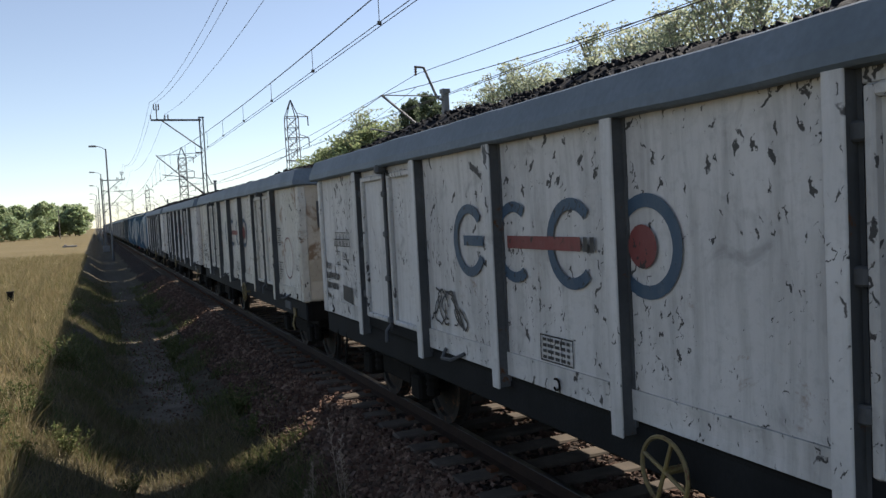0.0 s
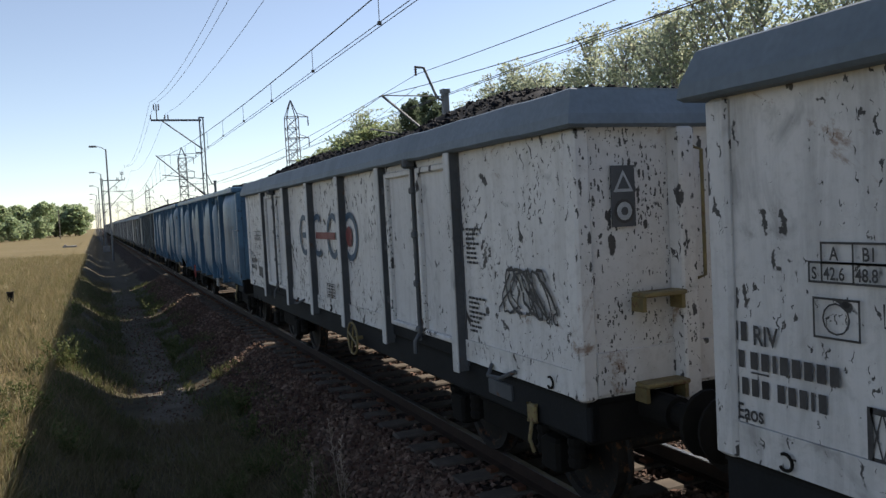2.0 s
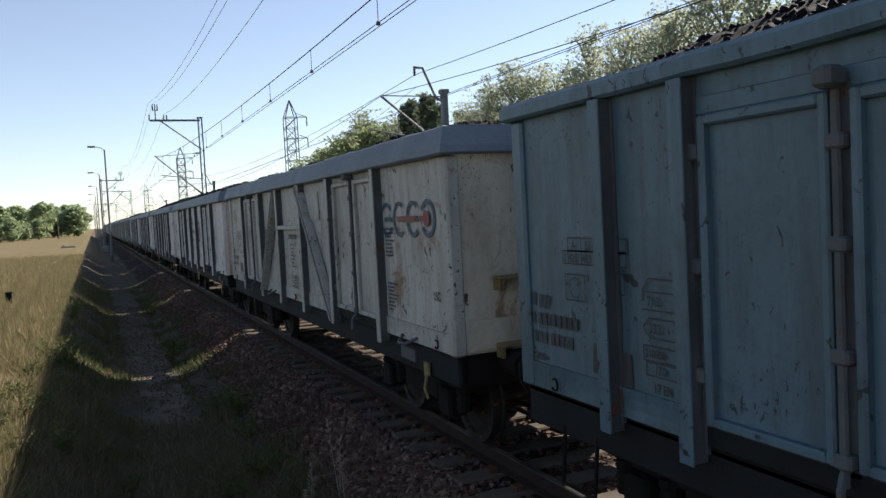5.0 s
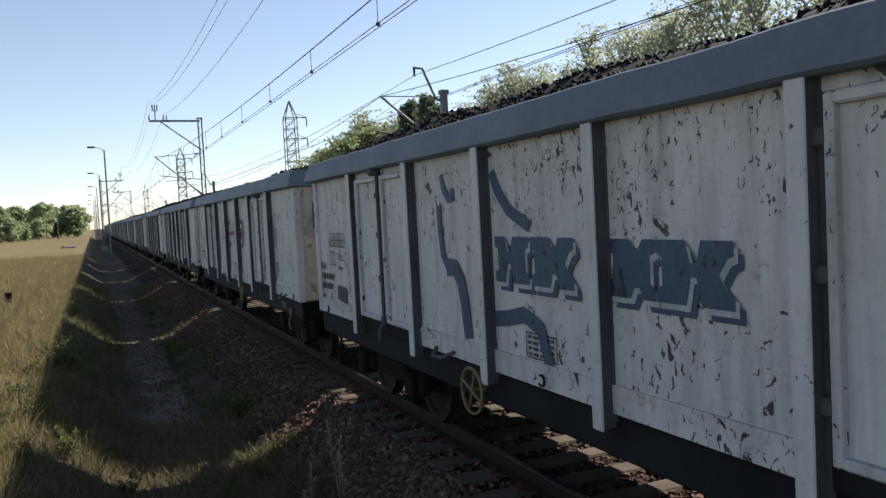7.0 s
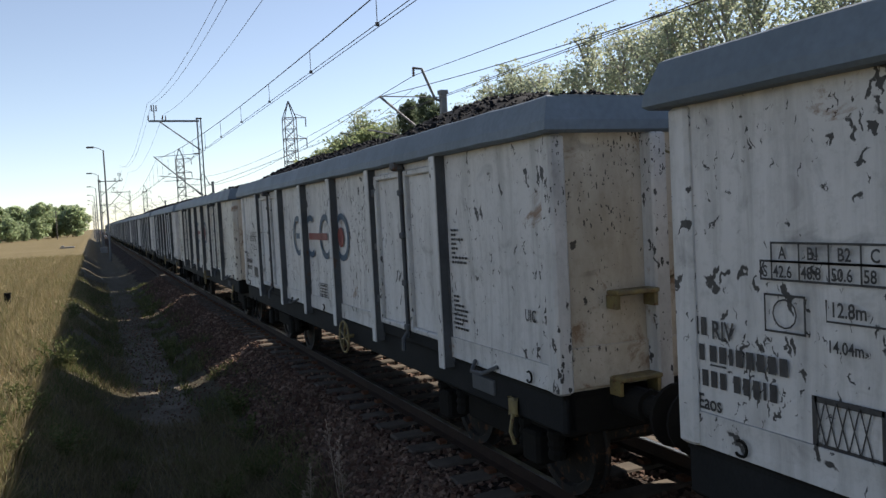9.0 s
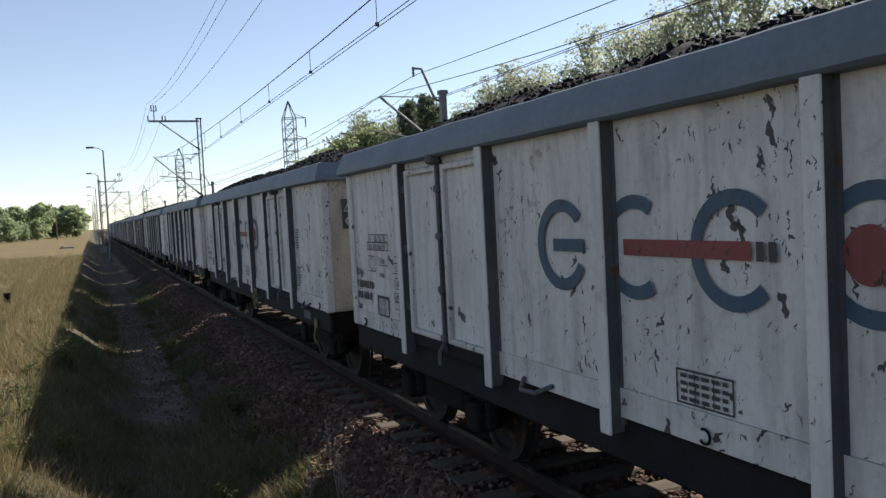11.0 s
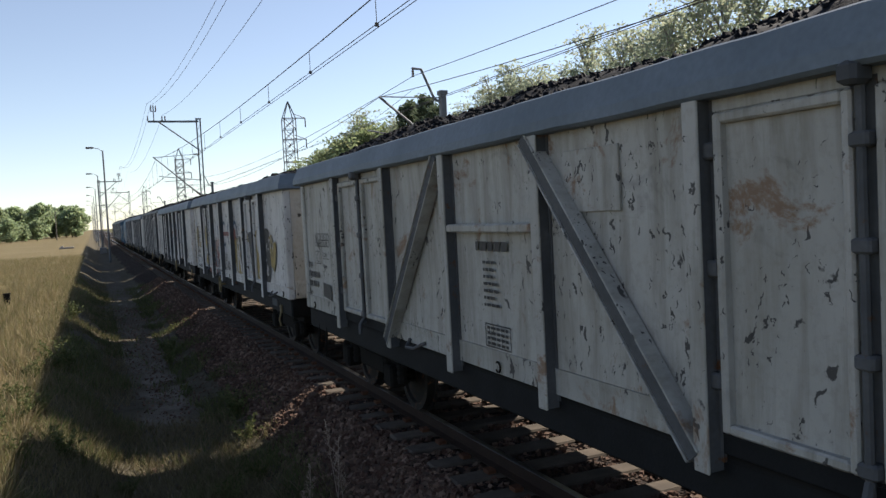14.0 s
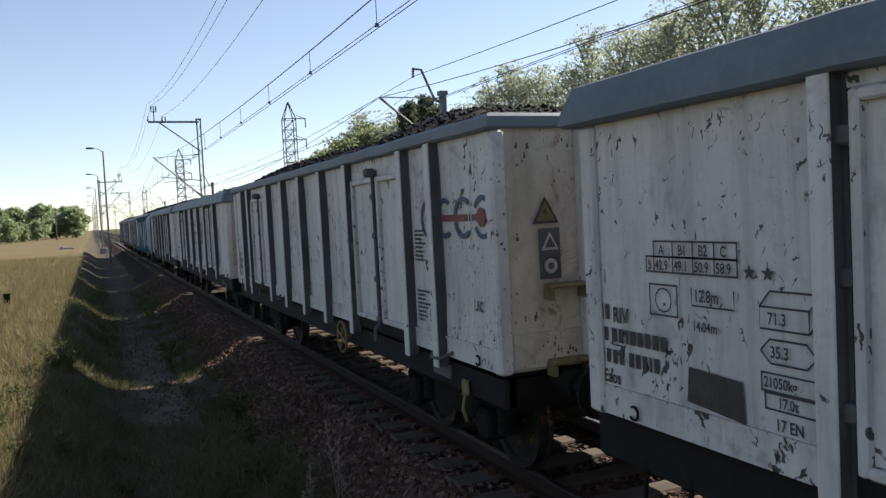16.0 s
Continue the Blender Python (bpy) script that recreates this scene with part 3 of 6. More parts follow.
def hook_mast(x, y):
    """Concrete mast of the second track with a bent top hook and a cantilever to the left."""
    m = tagged(new("catenary_mast"), "catenary mast with bent hook arm beyond the train", "catenary mast", "masts along the railway")
    m.location = (x, y, -0.3)
    p = Shape()
    p.box(-0.12, 0.12, -0.11, 0.11, -0.8, 7.1, 0, None, 0.03)
    p.box(-0.15, 0.15, -0.14, 0.14, 7.0, 7.15)
    part("pole", p, STEEL, m)
    h = Shape().path([(-0.1, 0, 6.75), (-0.32, 0, 6.85), (-0.78, 0, 7.9), (-1.12, 0, 7.92)], 0.05)
    part("hook_arm", h, STEEL, m)
    i = Shape()
    insulator(i, (-1.1, 0, 7.95), (-1.1, 0, 7.6), 0.06, 0)
    part("insulator", i, PORCELAIN, m)
    c = Shape()
    c.rod((-0.1, 0, 5.06), (-2.42, 0, 6.91), 0.045, 6)
    c.rod((-0.1, 0, 6.9), (-2.42, 0, 6.91), 0.022, 5)
    c.rod((-0.9, 0, 5.4), (-2.9, 0, 5.75), 0.03, 6)
    part("cantilever", c, STEEL, m)
    return m


hm = hook_mast(11.84, 26.2)
for k in range(1, 6):
    copy_thing(hm, pose(11.84, 26.2 + SPAN * k, -0.3))


def lamp_post(x, y, h=10.2):
    m = tagged(new("lamp_post"), "slender grey lamp post with a cobra-head lantern", "lamp post", "lamp posts along the railway")
    m.location = (x, y, -0.6)
    part("pole", Shape().rod((0, 0, -0.3), (0, 0, h), 0.11, 10, 0.07), STEEL, m)
    part("arm", Shape().path([(0, 0, h - 0.1), (-0.35, 0, h + 0.18), (-0.9, 0, h + 0.3)], 0.035), STEEL, m)
    part("lantern", Shape().box(-1.55, -0.8, -0.14, 0.14, h + 0.2, h + 0.38, 0, None, 0.05), STEEL, m)
    return m


lp = lamp_post(1.45, 86.0, 10.9)
for y in (126.0, 166.0, 206.0, 246.0, 286.0):
    copy_thing(lp, pose(1.45 - (y - 86) * 0.006, y, -0.6))


def pylon(x, y, h=27.0):
    """Lattice power pylon with two cross-arms to one side."""
    m = tagged(new("power_pylon"), "grey steel lattice power pylon beyond the trees", "power pylon", "pylons of the power line")
    m.location = (x, y, 0)
    s = Shape()
    w = lambda z: 1.9 - 0.7 * min(1.0, z / 12.5) if z < 23.5 else max(0.06, 1.2 * (27.2 - z) / 3.7)
    zs = [0, 4.5, 8.5, 11.8, 14.3, 16.7, 19.0, 21.2, 23.4, h]
    for a, b in zip(zs, zs[1:]):
        for sx, sy in ((1, 1), (1, -1), (-1, 1), (-1, -1)):
            s.rod((sx * w(a), sy * w(a), a), (sx * w(b), sy * w(b), b), 0.11, 4)
        for sy in (1, -1):
            s.rod((-w(a), sy * w(a), a), (w(b), sy * w(b), b), 0.06, 4)
            s.rod((w(a), sy * w(a), a), (-w(b), sy * w(b), b), 0.06, 4)
            s.rod((-w(b), sy * w(b), b), (w(b), sy * w(b), b), 0.06, 4)
    part("tower", s, STEEL, m)
    for z in (14.3, 19.0, 23.4):
        a = Shape()
        a.rod((-1.4, 0, z + 0.2), (3.6, 0, z + 0.2), 0.1, 4)
        a.rod((1.0, 0, z + 1.1), (3.6, 0, z + 0.2), 0.07, 4)
        part("cross_arm", a, STEEL, m)
        i = Shape()
        insulator(i, (3.5, 0, z + 0.1), (3.5, 0, z - 1.7), 0.16, 0)
        part("insulator", i, PORCELAIN, m)
    return m


py = pylon(39.0, 165.0)
copy_thing(py, pose(27.0, 268.0, 0))
copy_thing(py, pose(30.0, 510.0, 0))
wire("power_cable", [(42.3, 165 + (268 - 165) * u, 14.0 - 6 * u * (1 - u)) for u in np.linspace(-0.6, 1, 20)], 0.03, "power cable between pylons")


# ---- trees ----
def crown_points(kind, rng, h):
    """Limb ends of a crown: birch limbs rise and droop, pine limbs stand out in whorls."""
    limbs = []
    n = 44
    for i in range(n):
        u = (i + rng.random()) / n
        z = h * (0.22 + 0.76 * u) if kind == "birch" else h * ((0.3 if kind == "pine" else 0.06) + 0.7 * u)
        a = i * 2.4 + rng.uniform(-0.4, 0.4)
        if kind == "birch":
            r = h * (0.022 + 0.12 * math.sin(math.pi * min(1, 0.12 + 0.7 * (1 - u)))) * rng.uniform(0.55, 1.25)
            end = (r * math.cos(a), r * math.sin(a), z + r * 1.3)
        elif kind in ("oak", "alder"):
            r = h * 0.34 * math.sqrt(max(0.05, 1 - (2 * u - 0.9) ** 2)) * rng.uniform(0.6, 1.15)
            end = (r * math.cos(a), r * math.sin(a), z + r * 0.3)
        else:
            r = h * 0.2 * (1.05 - u) * rng.uniform(0.7, 1.2) + 0.1
            end = (r * math.cos(a), r * math.sin(a), z - r * 0.12)
        limbs.append(((0, 0, z), end))
    return limbs


def build_tree(kind, seed, h, leaves, leaf, mats):
    rng = random.Random(seed)
    nrng = np.random.default_rng(seed)
    label = {"birch": "birch tree with drooping grey-green autumn crown", "oak": "dense green broadleaf tree at the field edge", "alder": "round yellow-green broadleaf tree behind the train", "pine": "dark green pine tree behind the train"}[kind]
    t = tagged(new(kind + "_tree"), label, "tree", "trees of the wood")
    wood = Shape()
    bends = [Vector((rng.uniform(-0.02, 0.02) * h, rng.uniform(-0.02, 0.02) * h, h * k / (8.4 if kind in ("oak", "alder") else 6))) for k in range(7)]
    bends[0] = Vector((0, 0, -0.4))
    for k in range(6):
        wood.rod(bends[k], bends[k + 1], h * 0.016 * (1 - k / 6.5), 8, h * 0.016 * (1 - (k + 1) / 6.5))
    limbs = crown_points(kind, rng, h)
    centres = []
    loose = 0.012 if kind == "pine" else 0.03
    for a, b in limbs:
        a, b = Vector(a), Vector(b)
        a = a + Vector((bends[min(6, int(a.z / h * 6))].x, bends[min(6, int(a.z / h * 6))].y, 0))
        mid = (a + b) / 2 + Vector((0, 0, 0.05 * h * rng.random()))
        r = 0.02 + h * 0.0028
        wood.rod(a, mid, r, 5, r * 0.7)
        wood.rod(mid, b, r * 0.7, 5, 0.008)
        for k in range(4):
            u = 0.35 + 0.65 * (k + rng.random()) / 4
            p = a.lerp(mid, u * 2) if u < 0.5 else mid.lerp(b, u * 2 - 1)
            centres.append(p + Vector((rng.gauss(0, loose * h), rng.gauss(0, loose * h), rng.gauss(0, loose * 0.66 * h))))
    part("trunk", wood, mats[0], t)
    c = np.array([tuple(p) for p in centres])
    pick = c[nrng.integers(0, len(c), leaves)]
    spread = h * np.array([0.019, 0.019, 0.042] if kind == "birch" else [0.014, 0.014, 0.01] if kind == "pine" else [0.026, 0.026, 0.022])
    off = nrng.normal(0, 1, (leaves, 3)) * spread
    if kind == "birch":
        off[:, 2] -= np.abs(off[:, 2]) * 0.9
    pos = pick + off
    d1 = nrng.normal(0, 1, (leaves, 3))
    d1 /= np.linalg.norm(d1, axis=1)[:, None]
    d2 = np.cross(d1, nrng.normal(0, 1, (leaves, 3)))
    d2 /= np.linalg.norm(d2, axis=1)[:, None]
    sz = leaf * nrng.uniform(0.6, 1.3, (leaves, 1))
    v = np.stack([pos - d1 * sz, pos + d2 * sz * 0.55, pos + d1 * sz, pos - d2 * sz * 0.55], 1).reshape(-1, 3)
    f = np.arange(leaves * 4).reshape(-1, 4)
    part("crown", soup("crown", v, f, mats[1]), None, t, "crown of many small leaves")
    return t


def plant_trees():
    rng = random.Random(21)
    birches = [build_tree("birch", 30 + i, 10.0, 5200, 0.08, (BARK, LEAF)) for i in range(5)]
    pines = [build_tree("pine", 50 + i, 9.0, 9000, 0.1, (PINE_BARK, NEEDLES)) for i in range(2)]
    alders = [build_tree("alder", 70 + i, 9.0, 5200, 0.115, (PINE_BARK, ALDER_LEAF)) for i in range(2)]
    oaks = [build_tree("oak", 60 + i, 9.0, 2800, 0.32, (PINE_BARK, LEAF_DARK)) for i in range(3)]
    used = set()

    def put(src, x, y, s):
        m = pose(x, y, ground_z(x, y), 0, 0, rng.uniform(0, 360))
        if src.name in used:
            ob = copy_thing(src, m)
        else:
            used.add(src.name)
            src.matrix_basis = m
            ob = src
        ob.scale = (s * rng.uniform(0.95, 1.2), s * rng.uniform(0.95, 1.2), s)

    # the wood beyond the second track: its height along the line
    stands = [(8, 8.6), (17, 8.4), (19, 9.4), (22, 10.2), (24, 9.2), (26.5, 10.1), (28.5, 8.8), (30.2, 10.2), (32, 9.0), (34, 9.2), (37, 9.9), (39.5, 9.3), (42, 8.4), (44.5, 9.0),
              (47, 9.9), (50, 10.4), (52, 9.4), (55, 9.4), (60.8, 10.6), (66, 9.8), (70, 9.3), (76, 9.0), (80, 6.6), (95, 5.6), (112, 6.2)]
    sy, sh = zip(*stands)
    y = 9.0
    while y < 112:
        h = float(np.interp(y, sy, sh)) * rng.uniform(0.93, 1.0)
        src = rng.choice(pines if 43.5 < y < 52.5 or (y > 80 and rng.random() < 0.3) else alders if 52.5 < y < 82 and rng.random() < 0.75 else birches)
        put(src, 20.5 + rng.uniform(-0.6, 0.6), y, h / (9.0 if src in pines else 7.4 if src in alders else 10.2))
        y += rng.uniform(1.1, 1.7) if y < 43 else rng.uniform(1.5, 2.2)
    # field-edge trees on the open side
    for i in range(34):
        u = i / 33
        put(rng.choice(oaks), -46 + 41 * u + rng.uniform(-1, 1), 300 + rng.uniform(-22, 22) + 14 * (i % 3), rng.uniform(1.2, 1.6))
    for i in range(30):
        put(rng.choice(oaks), -44 + 1.0 * i + rng.uniform(-1, 1), 240 + rng.uniform(-18, 18), rng.uniform(0.45, 0.85))


plant_trees()


def build_backdrop():
    """Far woods along the horizon."""
    rng = np.random.default_rng(9)
    n = 16000
    x = rng.uniform(-900, 900, n)
    y = 700 + rng.uniform(0, 60, n)
    keep = (x < -60) | (x > 60)
    x, y = x[keep], y[keep]
    z = np.abs(rng.normal(0, 1, len(x))) * 4 + 0.5
    pos = np.stack([x, y, np.minimum(z, 13)], 1)
    d = rng.normal(0, 1, (len(x), 2, 3))
    d /= np.linalg.norm(d, axis=2)[..., None]
    sz = rng.uniform(1.2, 2.6, (len(x), 1))
    v = np.stack([pos - d[:, 0] * sz, pos + d[:, 1] * sz, pos + d[:, 0] * sz, pos - d[:, 1] * sz], 1).reshape(-1, 3)
    tagged(part("far_woods", soup("far_woods", v, np.arange(len(v)).reshape(-1, 4), LEAF_DARK)), "distant dark green woods on the horizon", "woods", kind="stuff")


build_backdrop()


# ---- grass and weeds ----
def blades(name, spots, lo, hi, width, mat, seed, label, lean=0.35, cat="grass"):
    rng = np.random.default_rng(seed)
    p = np.asarray(spots)
    n = len(p)
    a = rng.uniform(0, 6.28, n)
    side = np.stack([np.cos(a), np.sin(a), np.zeros(n)], 1) * width * rng.uniform(0.6, 1.4, (n, 1))
    h = rng.uniform(lo, hi, (n, 1))
    tip = p + np.concatenate([rng.normal(0, lean, (n, 2)) * h, h], 1)
    mid = p + (tip - p) * 0.55 + np.concatenate([np.zeros((n, 2)), h * 0.1], 1)
    v = np.stack([p - side, p + side, mid + side * 0.6, mid - side * 0.6, tip], 1).reshape(-1, 3)
    k = np.arange(n)[:, None] * 5
    f = [tuple(q) for q in (k + np.array([0, 1, 2, 3])).tolist()] + [tuple(q) for q in (k + np.array([3, 2, 4])).tolist()]
    return tagged(part(name, soup(name, v.tolist(), f, mat)), label, cat, kind="stuff")


def grow_grass():
    rng = random.Random(12)
    spots = []
    while len(spots) < 70000:
        y = 7 + 75 * rng.random() ** 1.6
        x = -0.9 - (1.0 + y * 0.16) * rng.random() ** 1.2
        if noise.noise((x * 0.9, y * 0.5, 7)) < -0.25 and rng.random() < 0.8:
            continue
        spots.append((x, y, ground_z(x, y) - 0.02))
    for _ in range(12000):
        x, y = -1.2 - 9 * rng.random(), rng.uniform(-10, 8)
        spots.append((x, y, ground_z(x, y) - 0.02))
    blades("dry_grass", spots, 0.12, 0.42, 0.008, GRASS, 1, "dry golden grass on the field beside the ditch")
    spots = []
    while len(spots) < 26000:
        y = 6 + 45 * rng.random() ** 1.5
        x = rng.uniform(-1.4, 0.55 if y > 12.5 else 1.6) if rng.random() < 0.8 else rng.uniform(1.5, 2.5)
        if noise.noise((x * 1.1, y * 0.6, 4)) < -0.12 or (y > 12.5 and rng.random() < max(0.0, x + 0.3) * 0.6):
            continue
        spots.append((x, y, ground_z(x, y) - 0.02))
    for k in range(28000):
        y, x = rng.uniform(7, 14) if k < 16000 else rng.uniform(-8, 7), rng.uniform(-1.7, 1.9)
        spots.append((x, y, ground_z(x, y) - 0.02))
    blades("ditch_grass", spots, 0.05, 0.26, 0.005, TURF, 8, "dry brown grass on the slope of the ditch", 0.6)
    spots = []
    while len(spots) < 34000:
        y = 6 + 40 * rng.random() ** 1.5
        x = rng.uniform(-1.3, 2.95)
        if 0.5 < x < 1.45 and y > 10.5 and rng.random() < 0.88:
            continue
        if noise.noise((x * 1.3, y * 0.8, 2)) < 0.02:
            continue
        spots.append((x, y, max(ground_z(x, y), -0.9) - 0.02))
    blades("ditch_weeds", spots, 0.06, 0.24, 0.007, WEED, 2, "low green weeds in the shaded ditch", 0.5, "weeds")


grow_grass()


def dry_weed(x, y, h, seed):
    """A dead upright weed: a stem with seed-head twigs."""
    rng = random.Random(seed)
    w = tagged(new("dry_weed"), "dead brown weed stalk with feathery seed heads", "weed", "dry weeds by the ballast")
    w.location = (x, y, ground_z(x, y))
    stem, heads = Shape(), Shape()
    lean = Vector((rng.uniform(-0.12, 0.12), rng.uniform(-0.12, 0.12), 1))
    stem.rod((0, 0, -0.03), lean * h, 0.005, 5, 0.002)
    for i in range(26):
        u = 0.4 + 0.6 * i / 26
        a = lean * h * u
        r = 0.11 * (1.15 - u) * rng.uniform(0.6, 1.3)
        ang = rng.uniform(0, 6.28)
        b = a + Vector((r * math.cos(ang), r * math.sin(ang), r * 1.2))
        stem.rod(a, b, 0.002, 4, 0.001)
        for k in range(9):
            p = a.lerp(b, 0.3 + 0.7 * rng.random()) + Vector((rng.gauss(0, 0.006), rng.gauss(0, 0.006), rng.gauss(0, 0.006)))
            q = Vector((rng.gauss(0, 1), rng.gauss(0, 1), rng.gauss(0, 1))).normalized() * 0.009
            s = Vector((rng.gauss(0, 1), rng.gauss(0, 1), rng.gauss(0, 1))).normalized() * 0.005
            heads.add([p - q, p + s, p + q, p - s], [(0, 1, 2, 3)])
    part("stem", stem, DRY, w)
    part("seed_heads", heads, DRY, w)
    return w


for i, (x, y, h) in enumerate(((2.2, 8.15, 0.85), (2.3, 8.45, 0.95), (1.93, 8.35, 0.62), (2.24, 8.0, 0.7), (1.85, 8.1, 0.5))):
    dry_weed(x, y, h, i)


def leafy_weed(x, y, size, seed):
    """A bushy roadside weed with many narrow leaves."""
    rng = random.Random(seed)
    w = tagged(new("leafy_weed"), "bushy green weed growing in the ditch", "weed", "weeds in the ditch")
    w.location = (x, y, ground_z(x, y))
    stem, leaves = Shape(), Shape()
    for i in range(16):
        ang = rng.uniform(0, 6.28)
        end = Vector((math.cos(ang) * size * rng.uniform(0.2, 0.7), math.sin(ang) * size * rng.uniform(0.2, 0.7), size * rng.uniform(0.5, 1.1)))
        stem.rod((0, 0, -0.02), end, 0.004, 4, 0.002)
        for k in range(22):
            p = end * rng.uniform(0.25, 1.0)
            q = Vector((rng.gauss(0, 1), rng.gauss(0, 1), rng.gauss(0.3, 0.8))).normalized() * size * 0.12
            s = q.cross(Vector((rng.gauss(0, 1), rng.gauss(0, 1), rng.gauss(0, 1)))).normalized() * size * 0.03
            leaves.add([p, p + q * 0.5 + s, p + q, p + q * 0.5 - s], [(0, 1, 2, 3)])
    tagged(part("stem_tuft", stem, WEED, w), kind="stuff")
    part("leaves", leaves, WEED, w)
    return w


for i, (x, y, s) in enumerate(((1.9, 12.0, 0.45), (2.0, 13.6, 0.5), (1.75, 10.2, 0.4), (-0.75, 16.5, 0.6), (-0.6, 17.3, 0.5), (-0.5, 10.6, 0.45),
                               (1.5, 20.0, 0.45), (1.6, 21.5, 0.5), (0.2, 10.3, 0.3), (-0.7, 26.0, 0.5), (1.7, 31.0, 0.6), (1.3, 9.6, 0.35),
                               (-1.1, 11.6, 0.4), (-1.25, 13.0, 0.45), (-0.95, 9.8, 0.35), (-0.9, 12.3, 0.38), (-1.3, 10.6, 0.42), (-1.1, 15.0, 0.4))):
    leafy_weed(x, y, s, 40 + i)

stub = tagged(part("marker_post", Shape().box(-0.1, 0.1, -0.09, 0.09, -0.3, 0.38, 0, None, 0.02).box(-0.12, 0.12, -0.1, 0.1, 0.38, 0.43, 0, None, 0.015), UNDER),
              "short dark marker post standing in dry grass", "post")
stub.location = (-2.85, 31.0, 0.05)


def utility_pole(x, y, h=8.0):
    m = tagged(new("utility_pole"), "wooden utility pole at the field edge", "utility pole", "poles at the field edge")
    m.location = (x, y, 0)
    part("pole", Shape().rod((0, 0, -0.5), (0, 0, h), 0.15, 8, 0.1), TIMBER, m)
    part("cross_arm", Shape().box(-0.6, 0.6, -0.05, 0.05, h - 0.5, h - 0.38), TIMBER, m)
    return m


up = utility_pole(-9.0, 240.0)
copy_thing(up, pose(-6.0, 330.0, 0))
slab = tagged(part("concrete_slab", Shape().box(-0.9, 0.9, -0.6, 0.6, 0.0, 0.22, 0, None, 0.03).box(-0.7, -0.4, -0.5, 0.5, 0.22, 0.4, 0, None, 0.03), CONCRETE),
              "pale concrete slab lying in the field", "slab")
slab.location = (-3.4, 120.0, 0.06)

# ---- the coal train ----
# Wagon space: x across (the viewed side is -x), y along, z from the rail head.
HALF, BOTTOM, WALL_TOP = 1.43, 1.148, 3.04
A_BAY, DOOR, B_BAY = 1.94, 1.95, 1.65
LENGTH = 2 * A_BAY + 2 * DOOR + 3 * B_BAY
POSTS = [A_BAY, A_BAY + DOOR, A_BAY + DOOR + B_BAY, A_BAY + DOOR + 2 * B_BAY, A_BAY + DOOR + 3 * B_BAY, A_BAY + 2 * DOOR + 3 * B_BAY]
PITCH_M, SPEED, LEAD = 14.04, 18.0, 11.55


def along(s):
    """The wagon's y, s metres from its rear end."""
    return LENGTH / 2 - s


def side_depth(s, z, s0, s1, z0, z1, seed, dent, bulge):
    """How far a dented, bulged sheet stands out at (s, z)."""
    u, w = (s - s0) / (s1 - s0), (z - z0) / (z1 - z0)
    edge = min(1.0, 5 * min(u, 1 - u)) * min(1.0, 5 * min(w, 1 - w))
    d = dent * edge * (0.5 + 0.5 * noise.noise((s * 1.3 + seed, z * 1.3, seed * 1.7)))
    b = bulge * (math.sin(math.pi * min(1.0, max(0.0, u))) ** 0.7) * max(0.0, 1 - abs(2 * w - 1) ** 6) * (1 + 0.35 * noise.noise((s + seed, z * 0.7, seed)))
    return b - d


def sheet(s0, s1, z0, z1, seed, dent=0.018, bulge=0.0, out=0.0, nx=10, nz=10):
    """A dented side sheet with its turned-in edges."""
    sh = Shape()
    v = []
    for j in range(nz + 1):
        for i in range(nx + 1):
            s, z = s0 + (s1 - s0) * i / nx, z0 + (z1 - z0) * j / nz
            v.append((-HALF - out - side_depth(s, z, s0, s1, z0, z1, seed, dent, bulge), along(s), z))
    n = nx + 1
    f = [(j * n + i, (j + 1) * n + i, (j + 1) * n + i + 1, j * n + i + 1) for j in range(nz) for i in range(nx)]
    sh.add(v, f)
    rim = [j for j in range(n)] + [k * n + nx for k in range(1, nz + 1)] + [nz * n + i for i in range(nx - 1, -1, -1)] + [k * n for k in range(nz - 1, 0, -1)]
    back = [(-HALF + 0.05, v[i][1], v[i][2]) for i in rim]
    m = len(rim)
    sh.add([v[i] for i in rim] + back, [(i, (i + 1) % m, m + (i + 1) % m, m + i) for i in range(m)])
    return sh


def loop_rim(profile, hx, hy, seed=0.0, dent=0.014):
    """A profile of (outward, z) pairs carried round a rectangle with mitred corners, knocked out of true along the sides."""
    sh = Shape()
    n = len(profile)
    way = [(-1, -1), (1, -1), (1, 1)] + [(-1, 1)] + [(-1, 1 - 2 * k / 44) for k in range(1, 44)]
    v = []
    for cx, cy in way:
        p = noise.noise((cy * 9 + seed, 2.0, seed)) + 0.7 * noise.noise((cy * 30, seed, 5.0)) if abs(cy) < 1 else 0.0
        v += [(cx * (hx + o + (dent * p if o > 0 else 0.0)), cy * hy + (math.copysign(o, cy) if abs(cy) == 1 else 0.0), z + dent * 0.6 * p * (o > 0)) for o, z in profile]
    m = len(way)
    f = []
    for c in range(m):
        d = (c + 1) % m
        f += [(c * n + i, d * n + i, d * n + (i + 1) % n, c * n + (i + 1) % n) for i in range(n)]
    return sh.add(v, f)


RIM_DEEP = [(0.1, 3.03), (0.125, 3.05), (0.115, 3.12), (0.05, 3.29), (0.02, 3.305), (-0.05, 3.305), (-0.06, 3.03)]
RIM_SLIM = [(0.07, 3.17), (0.09, 3.19), (0.09, 3.27), (0.06, 3.3), (-0.05, 3.3), (-0.06, 3.17)]

